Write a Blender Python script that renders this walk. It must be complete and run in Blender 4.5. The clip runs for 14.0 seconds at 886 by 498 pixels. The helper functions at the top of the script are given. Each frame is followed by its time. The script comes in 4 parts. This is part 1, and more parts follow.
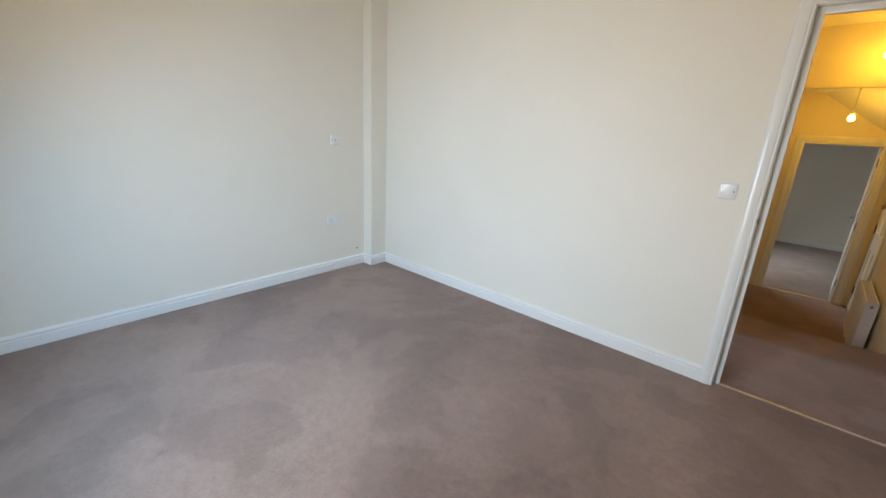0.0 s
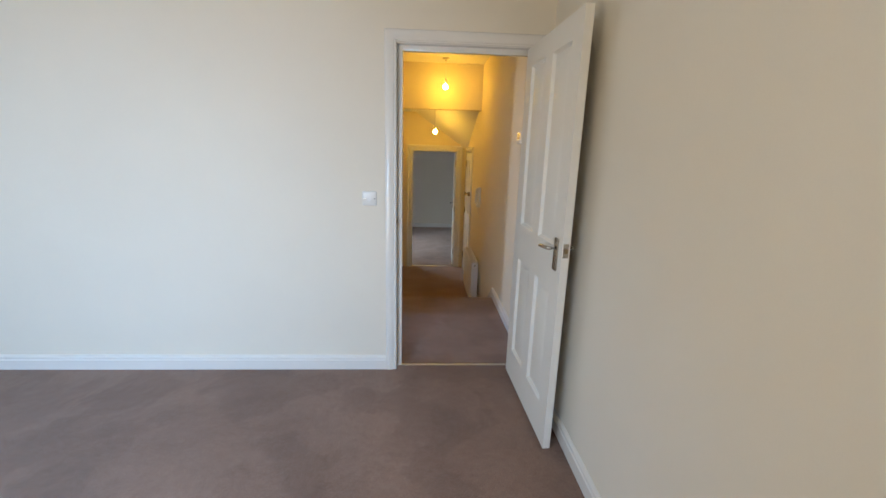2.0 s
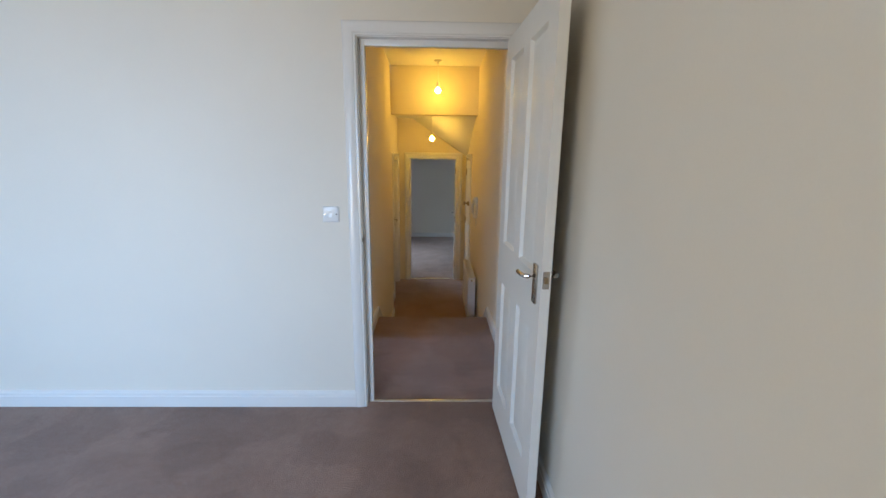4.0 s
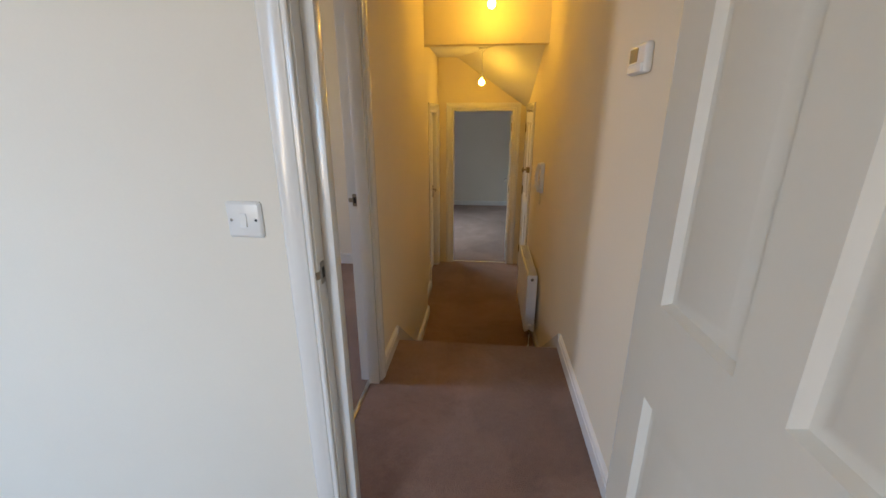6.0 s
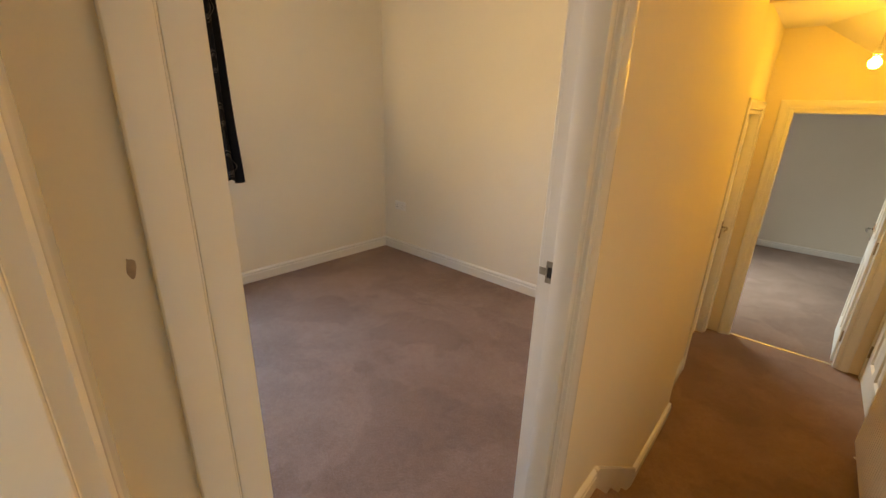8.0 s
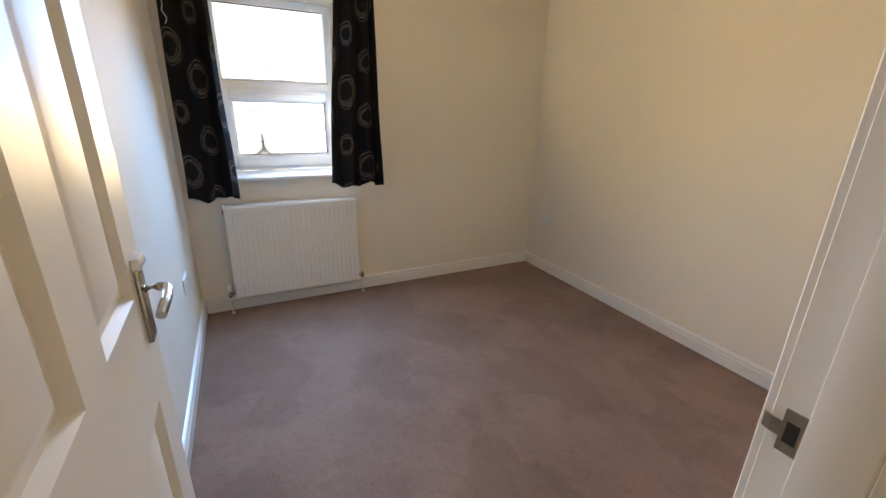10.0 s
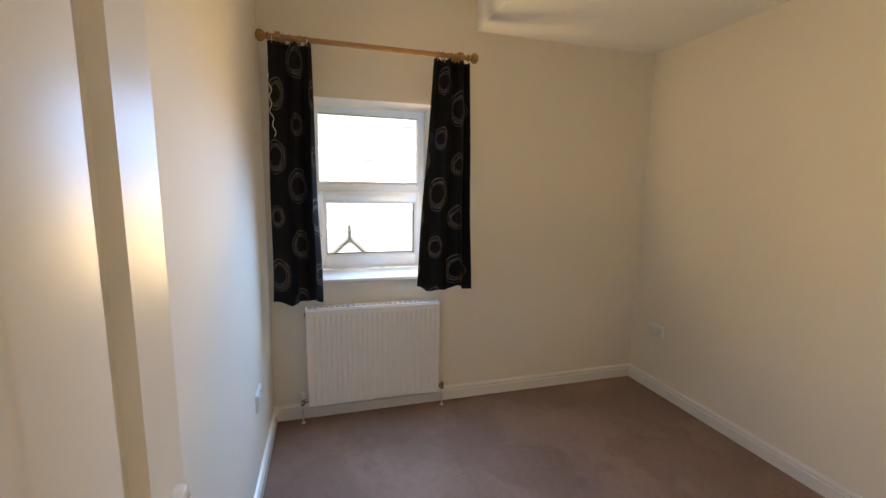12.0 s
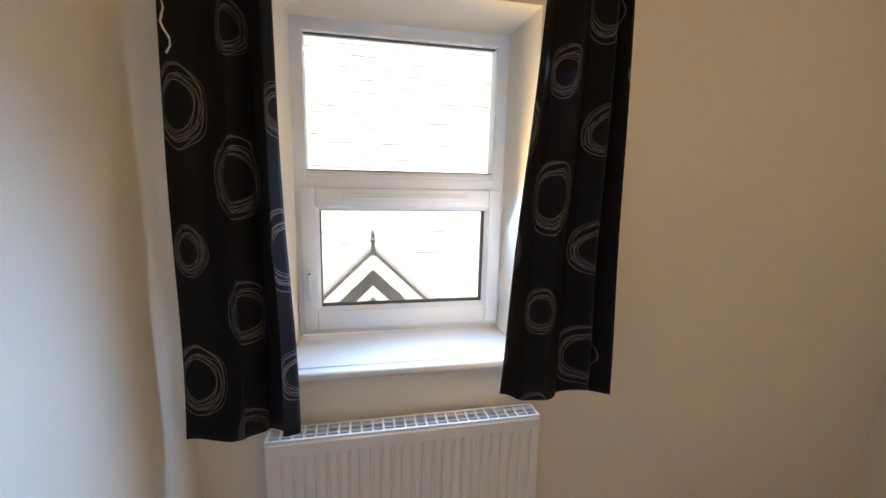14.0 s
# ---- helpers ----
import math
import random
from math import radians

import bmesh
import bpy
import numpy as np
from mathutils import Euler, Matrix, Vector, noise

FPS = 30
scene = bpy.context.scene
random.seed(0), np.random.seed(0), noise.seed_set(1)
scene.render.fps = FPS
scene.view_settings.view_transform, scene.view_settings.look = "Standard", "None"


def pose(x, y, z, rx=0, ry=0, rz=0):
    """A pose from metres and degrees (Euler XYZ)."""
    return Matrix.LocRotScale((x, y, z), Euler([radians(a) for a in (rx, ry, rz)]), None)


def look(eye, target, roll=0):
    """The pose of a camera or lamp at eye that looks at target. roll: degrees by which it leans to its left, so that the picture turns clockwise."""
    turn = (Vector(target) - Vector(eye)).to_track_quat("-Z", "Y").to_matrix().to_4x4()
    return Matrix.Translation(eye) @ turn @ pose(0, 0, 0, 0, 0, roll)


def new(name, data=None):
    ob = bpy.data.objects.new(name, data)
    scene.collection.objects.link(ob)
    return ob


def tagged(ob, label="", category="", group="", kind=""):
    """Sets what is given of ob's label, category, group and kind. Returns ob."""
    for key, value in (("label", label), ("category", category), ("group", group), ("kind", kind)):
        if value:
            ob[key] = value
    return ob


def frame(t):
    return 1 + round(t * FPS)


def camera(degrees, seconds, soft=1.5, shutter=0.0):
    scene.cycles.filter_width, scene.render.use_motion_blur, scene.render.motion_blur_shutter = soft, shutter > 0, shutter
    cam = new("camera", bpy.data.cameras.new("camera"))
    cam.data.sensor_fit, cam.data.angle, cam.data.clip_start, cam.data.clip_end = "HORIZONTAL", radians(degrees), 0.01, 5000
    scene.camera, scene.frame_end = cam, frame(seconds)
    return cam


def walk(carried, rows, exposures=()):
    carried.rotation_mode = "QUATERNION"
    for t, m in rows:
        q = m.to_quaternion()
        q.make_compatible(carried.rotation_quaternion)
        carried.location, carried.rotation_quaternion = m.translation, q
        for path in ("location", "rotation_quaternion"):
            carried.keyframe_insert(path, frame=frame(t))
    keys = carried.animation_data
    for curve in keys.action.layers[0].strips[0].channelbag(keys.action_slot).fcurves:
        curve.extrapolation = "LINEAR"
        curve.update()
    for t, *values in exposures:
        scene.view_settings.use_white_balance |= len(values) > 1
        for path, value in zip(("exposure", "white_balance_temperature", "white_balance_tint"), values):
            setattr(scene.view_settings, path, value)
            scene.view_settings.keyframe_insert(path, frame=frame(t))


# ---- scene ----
cam = camera(94.9, 14.0)
PATH = [
    (0, (0.296, -0.094, 1.402), (-0.964, 1.347, 0.823), 3.0),
    (0.5, (0.298, -0.011, 1.412), (-0.732, 1.602, 0.831), 3.1),
    (1, (0.253, 0.057, 1.431), (-0.403, 1.854, 0.848), 1.8),
    (1.5, (0.243, 0.075, 1.428), (0.015, 1.979, 0.86), 1.2),
    (2, (0.295, 0.099, 1.434), (0.402, 2.04, 0.964), 1.6),
    (2.5, (0.372, 0.103, 1.534), (0.664, 2.082, 1.541), 0.0),
    (3, (0.411, 0.109, 1.574), (0.678, 2.08, 1.78), -1.0),
    (3.5, (0.476, 0.233, 1.483), (0.6, 2.22, 1.296), 0.3),
    (3.7, (0.511, 0.299, 1.462), (0.595, 2.272, 1.143), 0.5),
    (5.8, (0.571, 1.578, 1.369), (0.412, 3.468, 0.734), 0.6),
    (6, (0.536, 1.703, 1.373), (0.343, 3.593, 0.749), -0.1),
    (6.5, (0.488, 1.955, 1.387), (0.08, 3.816, 0.778), -0.6),
    (7, (0.487, 2.213, 1.365), (-0.242, 3.955, 0.705), 1.1),
    (7.5, (0.432, 2.452, 1.341), (-0.569, 4.038, 0.646), 2.0),
    (8, (0.352, 2.666, 1.366), (-0.904, 4.083, 0.721), 1.7),
    (8.2, (0.336, 2.724, 1.37), (-1.047, 4.038, 0.768), 1.3),
    (10.3, (0.041, 3.02, 1.343), (-1.654, 3.855, 0.687), 1.2),
    (10.5, (0.009, 3.031, 1.345), (-1.616, 3.975, 0.661), 1.1),
    (11, (-0.05, 3.056, 1.362), (-1.625, 4.144, 0.783), 1.5),
    (11.5, (-0.103, 3.005, 1.443), (-1.832, 3.942, 1.076), 0.3),
    (11.8, (-0.193, 3.007, 1.45), (-2.042, 3.709, 1.153), 0.5),
    (12, (-0.241, 2.998, 1.465), (-2.142, 3.549, 1.177), 0.9),
    (12.5, (-0.445, 3.048, 1.442), (-2.414, 3.214, 1.13), 1.7),
    (13, (-0.793, 3.042, 1.452), (-2.765, 3.109, 1.122), 1.3),
    (13.5, (-1.203, 3.089, 1.462), (-3.171, 3.279, 1.161), 0.8),
    (14, (-1.614, 3.131, 1.481), (-3.542, 3.542, 1.146), 1.3),
]
EXPOSURES = [(0.0, 0.47, 7350, 10.3), (1.0, 0.44, 7100, 10.2), (2.0, 0.47, 6600, 10.0), (3.0, 0.42, 6000, 9.2), (3.5, 0.44, 5800, 9.2), (5.8, 0.44, 6700, 11.5), (7.0, 0.44, 6900, 12.8),
             (7.5, 0.66, 7400, 12.5), (8.2, 1.30, 9700, 13), (10.3, 1.02, 7400, 9.5), (11.2, 1.02, 7500, 9.6), (11.5, 0.88, 7900, 10.6), (12.0, 0.82, 8000, 11.2),
             (13.0, 0.77, 7250, 10.8), (13.5, 0.81, 7200, 10.8), (14.0, 0.80, 8300, 14)]
walk(cam, [(t, look(eye, target, roll)) for t, eye, target, roll in PATH], EXPOSURES)

# ---- world, sun, window light ----
world = bpy.data.worlds.new("sky")
scene.world = world
world.use_nodes = True
wt = world.node_tree
sky = wt.nodes.new("ShaderNodeTexSky")
sky.sky_type, sky.sun_disc = "NISHITA", False
sky.sun_elevation, sky.sun_rotation = radians(60), radians(80)
wt.links.new(sky.outputs[0], wt.nodes["Background"].inputs[0])
wt.nodes["Background"].inputs[1].default_value = 0.15

sun = bpy.data.lights.new("sun", "SUN")
sun.energy, sun.angle, sun.color = 5.0, radians(0.5), (1.0, 0.985, 0.96)
sun_ob = new("sun", sun)
sun_ob.matrix_basis = look((4, 1.5, 9), (-4, 2.9, -5))


def window_light(name, eye, target, wide, high, watts, colour, spread):
    """Sky light entering through a window opening."""
    li = bpy.data.lights.new(name, "AREA")
    li.shape, li.size, li.size_y, li.energy, li.color = "RECTANGLE", wide, high, watts, colour
    li.spread = radians(spread)
    ob = new(name, li)
    ob.matrix_basis = look(eye, target)
    return ob


SKY, YARD = (0.31, 0.60, 1.0), (1.0, 0.76, 0.42)
window_light("sky_light_bedroom_one", (-1.05, -0.77, 1.62), (-1.80, 2.0, -0.50), 1.25, 0.80, 38, SKY, 122)
window_light("yard_light_bedroom_one", (-1.05, -0.77, 1.12), (-0.5, 2.0, 2.0), 1.25, 0.45, 17, (1.0, 0.80, 0.54), 155)
window_light("sky_light_bedroom_two", (-2.82, 3.37, 1.60), (-1.88, 3.39, 0.82), 0.56, 0.72, 14, (0.23, 0.49, 1.0), 118)
window_light("yard_light_bedroom_two", (-2.79, 3.34, 1.20), (-1.25, 4.10, 1.95), 0.40, 0.46, 11.5, YARD, 130)
window_light("sky_light_far_room", (-1.28, 8.9, 0.95), (1.0, 8.3, -0.9), 1.1, 0.9, 18, (0.60, 0.80, 1.0), 110)

# ---- materials ----


def node_mat(name):
    m = bpy.data.materials.new(name)
    m.use_nodes = True
    nt = m.node_tree
    return m, nt, nt.nodes["Principled BSDF"]


def noise_node(nt, scale, detail=3.0, rough=0.55, coord=None):
    n = nt.nodes.new("ShaderNodeTexNoise")
    n.inputs["Scale"].default_value = scale
    n.inputs["Detail"].default_value = detail
    n.inputs["Roughness"].default_value = rough
    if coord is not None:
        nt.links.new(coord, n.inputs["Vector"])
    return n.outputs["Fac"]


def position(nt):
    return nt.nodes.new("ShaderNodeNewGeometry").outputs["Position"]


def ramp(nt, fac, a, b, lo=0.3, hi=0.7):
    r = nt.nodes.new("ShaderNodeValToRGB")
    e = r.color_ramp.elements
    e[0].position, e[1].position = lo, hi
    e[0].color, e[1].color = (*a, 1), (*b, 1)
    nt.links.new(fac, r.inputs[0])
    return r.outputs[0]


def mixed(nt, fac, a, b, mode="MIX"):
    n = nt.nodes.new("ShaderNodeMix")
    n.data_type, n.blend_type = "RGBA", mode
    for sock, v in ((n.inputs[0], fac), (n.inputs[6], a), (n.inputs[7], b)):
        if hasattr(v, "links"):
            nt.links.new(v, sock)
        else:
            sock.default_value = v if isinstance(v, float) else (*v, 1)
    return n.outputs[2]


def bump(nt, bs, height, strength, dist=0.002):
    b = nt.nodes.new("ShaderNodeBump")
    b.inputs["Strength"].default_value, b.inputs["Distance"].default_value = strength, dist
    nt.links.new(height, b.inputs["Height"])
    nt.links.new(b.outputs[0], bs.inputs["Normal"])


def surface(name, colour, rough, metal=0.0, vary=0.05, scale=6.0, grain=60.0, bumpy=0.1, dist=0.001, coat=0.0, spec=0.5):
    """A painted or solid surface with broad and fine variation."""
    m, nt, bs = node_mat(name)
    p = position(nt)
    broad, fine = noise_node(nt, scale, 4, 0.6, p), noise_node(nt, grain, 3, 0.6, p)
    lo = tuple(c * (1 - vary) for c in colour)
    hi = tuple(min(1, c * (1 + vary)) for c in colour)
    nt.links.new(mixed(nt, 0.25, ramp(nt, broad, lo, hi), ramp(nt, fine, lo, hi)), bs.inputs["Base Color"])
    mr = nt.nodes.new("ShaderNodeMapRange")
    mr.inputs[3].default_value, mr.inputs[4].default_value = max(0.02, rough - 0.06), rough + 0.06
    nt.links.new(broad, mr.inputs[0])
    nt.links.new(mr.outputs[0], bs.inputs["Roughness"])
    bs.inputs["Metallic"].default_value = metal
    bs.inputs["Coat Weight"].default_value = coat
    bs.inputs["Specular IOR Level"].default_value = spec
    if bumpy:
        bump(nt, bs, fine, bumpy, dist)
    return m


def carpet_material():
    m, nt, bs = node_mat("mauve_brown_carpet")
    p = position(nt)
    nap = noise_node(nt, 0.8, 3, 0.55, p)
    patch = noise_node(nt, 3.6, 4, 0.62, p)
    speck = noise_node(nt, 95, 3, 0.7, p)
    tuft = noise_node(nt, 330, 2, 0.6, p)
    base = ramp(nt, nap, (0.290, 0.176, 0.127), (0.385, 0.245, 0.187), 0.38, 0.62)
    worn = ramp(nt, patch, (0.90, 0.885, 0.88), (1.0, 1.0, 1.0), 0.40, 0.54)
    col = mixed(nt, 0.85, base, worn, "MULTIPLY")
    # brushed pile: patches with fairly crisp edges where feet and vacuum laid the nap over
    big = nt.nodes.new("ShaderNodeTexNoise")
    big.inputs["Scale"].default_value, big.inputs["Detail"].default_value, big.inputs["Distortion"].default_value = 1.9, 7.0, 0.2
    nt.links.new(p, big.inputs["Vector"])
    col = mixed(nt, 0.80, col, ramp(nt, big.outputs["Fac"], (0.80, 0.785, 0.775), (1.0, 1.0, 1.0), 0.463, 0.507), "MULTIPLY")
    col = mixed(nt, 0.75, col, ramp(nt, speck, (0.72, 0.70, 0.69), (1.0, 1.0, 1.0), 0.3, 0.68), "MULTIPLY")
    mottle = noise_node(nt, 26, 4, 0.7, p)
    col = mixed(nt, 0.8, col, ramp(nt, mottle, (0.84, 0.825, 0.815), (1.0, 1.0, 1.0), 0.36, 0.60), "MULTIPLY")
    nt.links.new(col, bs.inputs["Base Color"])
    bs.inputs["Roughness"].default_value = 0.95
    bs.inputs["Specular IOR Level"].default_value = 0.15
    bs.inputs["Sheen Weight"].default_value = 0.25
    bs.inputs["Sheen Roughness"].default_value = 0.5
    add = nt.nodes.new("ShaderNodeMath")
    add.operation = "ADD"
    nt.links.new(tuft, add.inputs[0])
    nt.links.new(speck, add.inputs[1])
    bump(nt, bs, add.outputs[0], 0.9, 0.004)
    return m


def glass_material():
    m, nt, bs = node_mat("window_glass")
    out = nt.nodes["Material Output"]
    tr, gl = nt.nodes.new("ShaderNodeBsdfTransparent"), nt.nodes.new("ShaderNodeBsdfGlossy")
    tr.inputs[0].default_value = (0.97, 0.99, 0.98, 1)
    gl.inputs["Roughness"].default_value = 0.02
    mx, fr = nt.nodes.new("ShaderNodeMixShader"), nt.nodes.new("ShaderNodeFresnel")
    nt.links.new(fr.outputs[0], mx.inputs[0])
    nt.links.new(tr.outputs[0], mx.inputs[1])
    nt.links.new(gl.outputs[0], mx.inputs[2])
    nt.links.new(mx.outputs[0], out.inputs["Surface"])
    return m


def bulb_material():
    m, nt, bs = node_mat("lit_bulb")
    bs.inputs["Base Color"].default_value = (0.9, 0.85, 0.75, 1)
    bs.inputs["Emission Color"].default_value = (1.0, 0.555, 0.062, 1)
    bs.inputs["Emission Strength"].default_value = BULB
    return m


def wood_material():
    m, nt, bs = node_mat("varnished_pine")
    tc = nt.nodes.new("ShaderNodeTexCoord").outputs["Object"]
    mp = nt.nodes.new("ShaderNodeMapping")
    mp.inputs["Scale"].default_value = (60, 3, 60)
    nt.links.new(tc, mp.inputs[0])
    g = noise_node(nt, 2.0, 5, 0.6, mp.outputs[0])
    nt.links.new(ramp(nt, g, (0.24, 0.115, 0.035), (0.46, 0.25, 0.085)), bs.inputs["Base Color"])
    bs.inputs["Roughness"].default_value = 0.3
    bs.inputs["Coat Weight"].default_value = 0.4
    bump(nt, bs, g, 0.15, 0.001)
    return m


def curtain_material():
    """Black cloth with embroidered scribbled rings, laid out in cloth metres on the UV map."""
    m, nt, bs = node_mat("black_ring_curtain")
    uv = nt.nodes.new("ShaderNodeUVMap").outputs[0]
    sep = nt.nodes.new("ShaderNodeSeparateXYZ")
    nt.links.new(uv, sep.inputs[0])

    def op(kind, a, b=0.0, c=0.0):
        n = nt.nodes.new("ShaderNodeMath")
        n.operation = kind
        for s, v in zip(n.inputs, (a, b, c)):
            if hasattr(v, "links"):
                nt.links.new(v, s)
            else:
                s.default_value = v
        return n.outputs[0]

    cu, cv = 0.20, 0.33
    uu = op("DIVIDE", sep.outputs[0], cu)
    col = op("FLOOR", uu)
    odd = op("MODULO", op("ABSOLUTE", col), 2.0)
    vv = op("ADD", op("DIVIDE", sep.outputs[1], cv), op("MULTIPLY", odd, 0.47))
    row = op("FLOOR", vv)
    wob = noise_node(nt, 9.0, 1, 0.5, uv)
    size = op("ADD", 0.9, op("MULTIPLY", 0.22, op("SINE", op("ADD", op("MULTIPLY", row, 2.3), op("MULTIPLY", col, 1.7)))))

    def rings(dx, dy, squash, r0, width):
        x = op("ADD", op("MULTIPLY", op("SUBTRACT", op("FRACT", uu), 0.5), cu), dx)
        y = op("ADD", op("MULTIPLY", op("MULTIPLY", op("SUBTRACT", op("FRACT", vv), 0.5), cv), squash), dy)
        d = op("SQRT", op("ADD", op("MULTIPLY", x, x), op("MULTIPLY", y, y)))
        d = op("ADD", op("DIVIDE", d, size), op("MULTIPLY", op("SUBTRACT", wob, 0.5), 0.03))
        return op("LESS_THAN", op("ABSOLUTE", op("SUBTRACT", d, r0)), width)

    total = None
    for dx, dy, sq, r0 in ((0, 0, 1, 0.052), (0.003, -0.003, 0.97, 0.057), (-0.004, 0.002, 1.03, 0.062), (0.002, 0.006, 0.95, 0.066),
                           (-0.002, -0.006, 0.92, 0.071), (0.004, 0.002, 0.9, 0.078), (-0.003, 0.004, 0.96, 0.083),
                           (0.007, 0.008, 1.04, 0.060), (-0.008, 0.005, 0.98, 0.069), (0.006, -0.009, 0.94, 0.074)):
        r = rings(dx, dy, sq, r0, 0.00095)
        total = r if total is None else op("MAXIMUM", total, r)
    weave = noise_node(nt, 700, 2, 0.6, uv)
    cloth = ramp(nt, weave, (0.0025, 0.0025, 0.004), (0.008, 0.0075, 0.011))
    thread = ramp(nt, weave, (0.09, 0.083, 0.085), (0.18, 0.17, 0.17))
    nt.links.new(mixed(nt, total, cloth, thread), bs.inputs["Base Color"])
    bs.inputs["Roughness"].default_value = 0.75
    bs.inputs["Specular IOR Level"].default_value = 0.25
    h = op("ADD", op("MULTIPLY", total, 1.0), op("MULTIPLY", weave, 0.3))
    bump(nt, bs, h, 0.5, 0.001)
    return m


def tile_material():
    m, nt, bs = node_mat("pale_stone_slate")
    p = position(nt)
    ob = nt.nodes.new("ShaderNodeObjectInfo").outputs["Random"]
    isl = nt.nodes.new("ShaderNodeNewGeometry").outputs["Random Per Island"]
    a = ramp(nt, isl, (0.46, 0.48, 0.51), (0.56, 0.575, 0.60), 0.0, 1.0)
    b = ramp(nt, ob, (0.85, 0.85, 0.85), (1, 1, 1), 0.0, 1.0)
    c = ramp(nt, noise_node(nt, 8, 5, 0.65, p), (0.82, 0.81, 0.80), (1, 1, 1))
    nt.links.new(mixed(nt, 0.7, mixed(nt, 1.0, a, b, "MULTIPLY"), c, "MULTIPLY"), bs.inputs["Base Color"])
    bs.inputs["Roughness"].default_value = 0.85
    bump(nt, bs, noise_node(nt, 40, 4, 0.6, p), 0.4, 0.01)
    return m


BULB = 128
WALL = surface("cream_wall_paint", (0.80, 0.755, 0.665), 0.72, vary=0.025, scale=1.4, grain=170, bumpy=0.10, dist=0.0008, spec=0.2)
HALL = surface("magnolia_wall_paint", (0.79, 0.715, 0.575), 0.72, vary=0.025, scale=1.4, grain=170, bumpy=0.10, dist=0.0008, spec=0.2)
CEIL = surface("white_ceiling_paint", (0.80, 0.795, 0.785), 0.8, vary=0.02, scale=1.6, grain=150, bumpy=0.12, dist=0.001)
GLOSS = surface("white_gloss_paint", (0.80, 0.79, 0.765), 0.22, vary=0.02, scale=3, grain=55, bumpy=0.05, dist=0.0008)
DOORPAINT = surface("white_satin_door_paint", (0.80, 0.79, 0.75), 0.40, vary=0.02, scale=3, grain=90, bumpy=0.06, dist=0.0005, spec=0.12)
CARPET = carpet_material()
UPVC = surface("white_upvc", (0.79, 0.86, 0.93), 0.25, vary=0.015, scale=4, grain=90, bumpy=0.02)
PLASTIC = surface("white_moulded_plastic", (0.78, 0.78, 0.77), 0.3, vary=0.02, scale=20, grain=200, bumpy=0.03, dist=0.0004)
AGED = surface("aged_cream_plastic", (0.70, 0.66, 0.57), 0.35, vary=0.04, scale=20, grain=200, bumpy=0.03, dist=0.0004)
ENAMEL = surface("white_radiator_enamel", (0.79, 0.78, 0.76), 0.32, vary=0.02, scale=5, grain=120, bumpy=0.04, dist=0.0005)
CHROME = surface("worn_chrome", (0.50, 0.47, 0.43), 0.24, metal=1.0, vary=0.12, scale=30, grain=250, bumpy=0.05, dist=0.0003)
TARNISH = surface("tarnished_plate", (0.30, 0.265, 0.22), 0.34, metal=1.0, vary=0.2, scale=45, grain=250, bumpy=0.08, dist=0.0003)
BRASS = surface("dull_brass", (0.33, 0.25, 0.15), 0.4, metal=1.0, vary=0.15, scale=40, grain=250, bumpy=0.08, dist=0.0003)
STEEL = surface("aluminium_strip", (0.74, 0.72, 0.68), 0.25, metal=1.0, vary=0.1, scale=30, grain=200, bumpy=0.06, dist=0.0004)
# near-black colour: painted shade for small holes and the box over the hatch
DARK = surface("recess_shade_black", (0.015, 0.013, 0.012), 0.7, vary=0.2, bumpy=0)
GASKET = surface("black_gasket", (0.03, 0.03, 0.035), 0.6, vary=0.2, bumpy=0)
LCD = surface("grey_lcd", (0.20, 0.19, 0.15), 0.15, vary=0.08, bumpy=0)
RUBBER = surface("grey_label", (0.25, 0.25, 0.26), 0.5, vary=0.05, bumpy=0)
GLASS, LIT, PINE, CLOTH, SLATE = glass_material(), bulb_material(), wood_material(), curtain_material(), tile_material()
LINING = surface("grey_curtain_lining", (0.34, 0.33, 0.32), 0.9, vary=0.08, scale=10, grain=400, bumpy=0.2)
WRAP = surface("milky_plastic_wrap", (0.74, 0.76, 0.80), 0.22, vary=0.05, scale=14, grain=30, bumpy=0.5, dist=0.006, coat=0.3)
HATCH = surface("hatch_board_paint", (0.62, 0.58, 0.51), 0.6, vary=0.05, scale=4, grain=90, bumpy=0.12)
SCUFF = surface("brown_scuff", (0.36, 0.26, 0.17), 0.7, vary=0.3, scale=60, grain=300)
BARGE = surface("weathered_white_board", (0.70, 0.75, 0.80), 0.6, vary=0.15, scale=7, grain=60, bumpy=0.2, dist=0.002)
LEAD = surface("grey_lead", (0.12, 0.13, 0.145), 0.6, vary=0.2, scale=8, bumpy=0.2)
GROUND = surface("garden_ground", (0.16, 0.15, 0.12), 0.9, vary=0.3, scale=0.6, grain=9, bumpy=0.5, dist=0.02)
BRICK = surface("pale_rendered_brick", (0.58, 0.60, 0.63), 0.85, vary=0.15, scale=3, grain=30, bumpy=0.3, dist=0.004)

# ---- builders ----


def mesh_ob(name, bm, mat, smooth=True):
    me = bpy.data.meshes.new(name)
    bmesh.ops.recalc_face_normals(bm, faces=bm.faces)
    bm.to_mesh(me)
    bm.free()
    me.materials.append(mat)
    if smooth:
        me.shade_smooth()
        me.set_sharp_from_angle(angle=radians(32))
    return new(name, me)


def part(name, bm, mat, parent, label=""):
    ob = mesh_ob(name, bm, mat)
    ob.parent = parent
    return tagged(ob, label)


def thing(name, m, label, category, group="", kind=""):
    ob = new(name)
    ob.empty_display_size = 0.1
    ob.matrix_basis = m
    return tagged(ob, label, category, group, kind)


def structure(name, bm, mat, label, category):
    return tagged(mesh_ob(name, bm, mat), label, category, kind="structure")


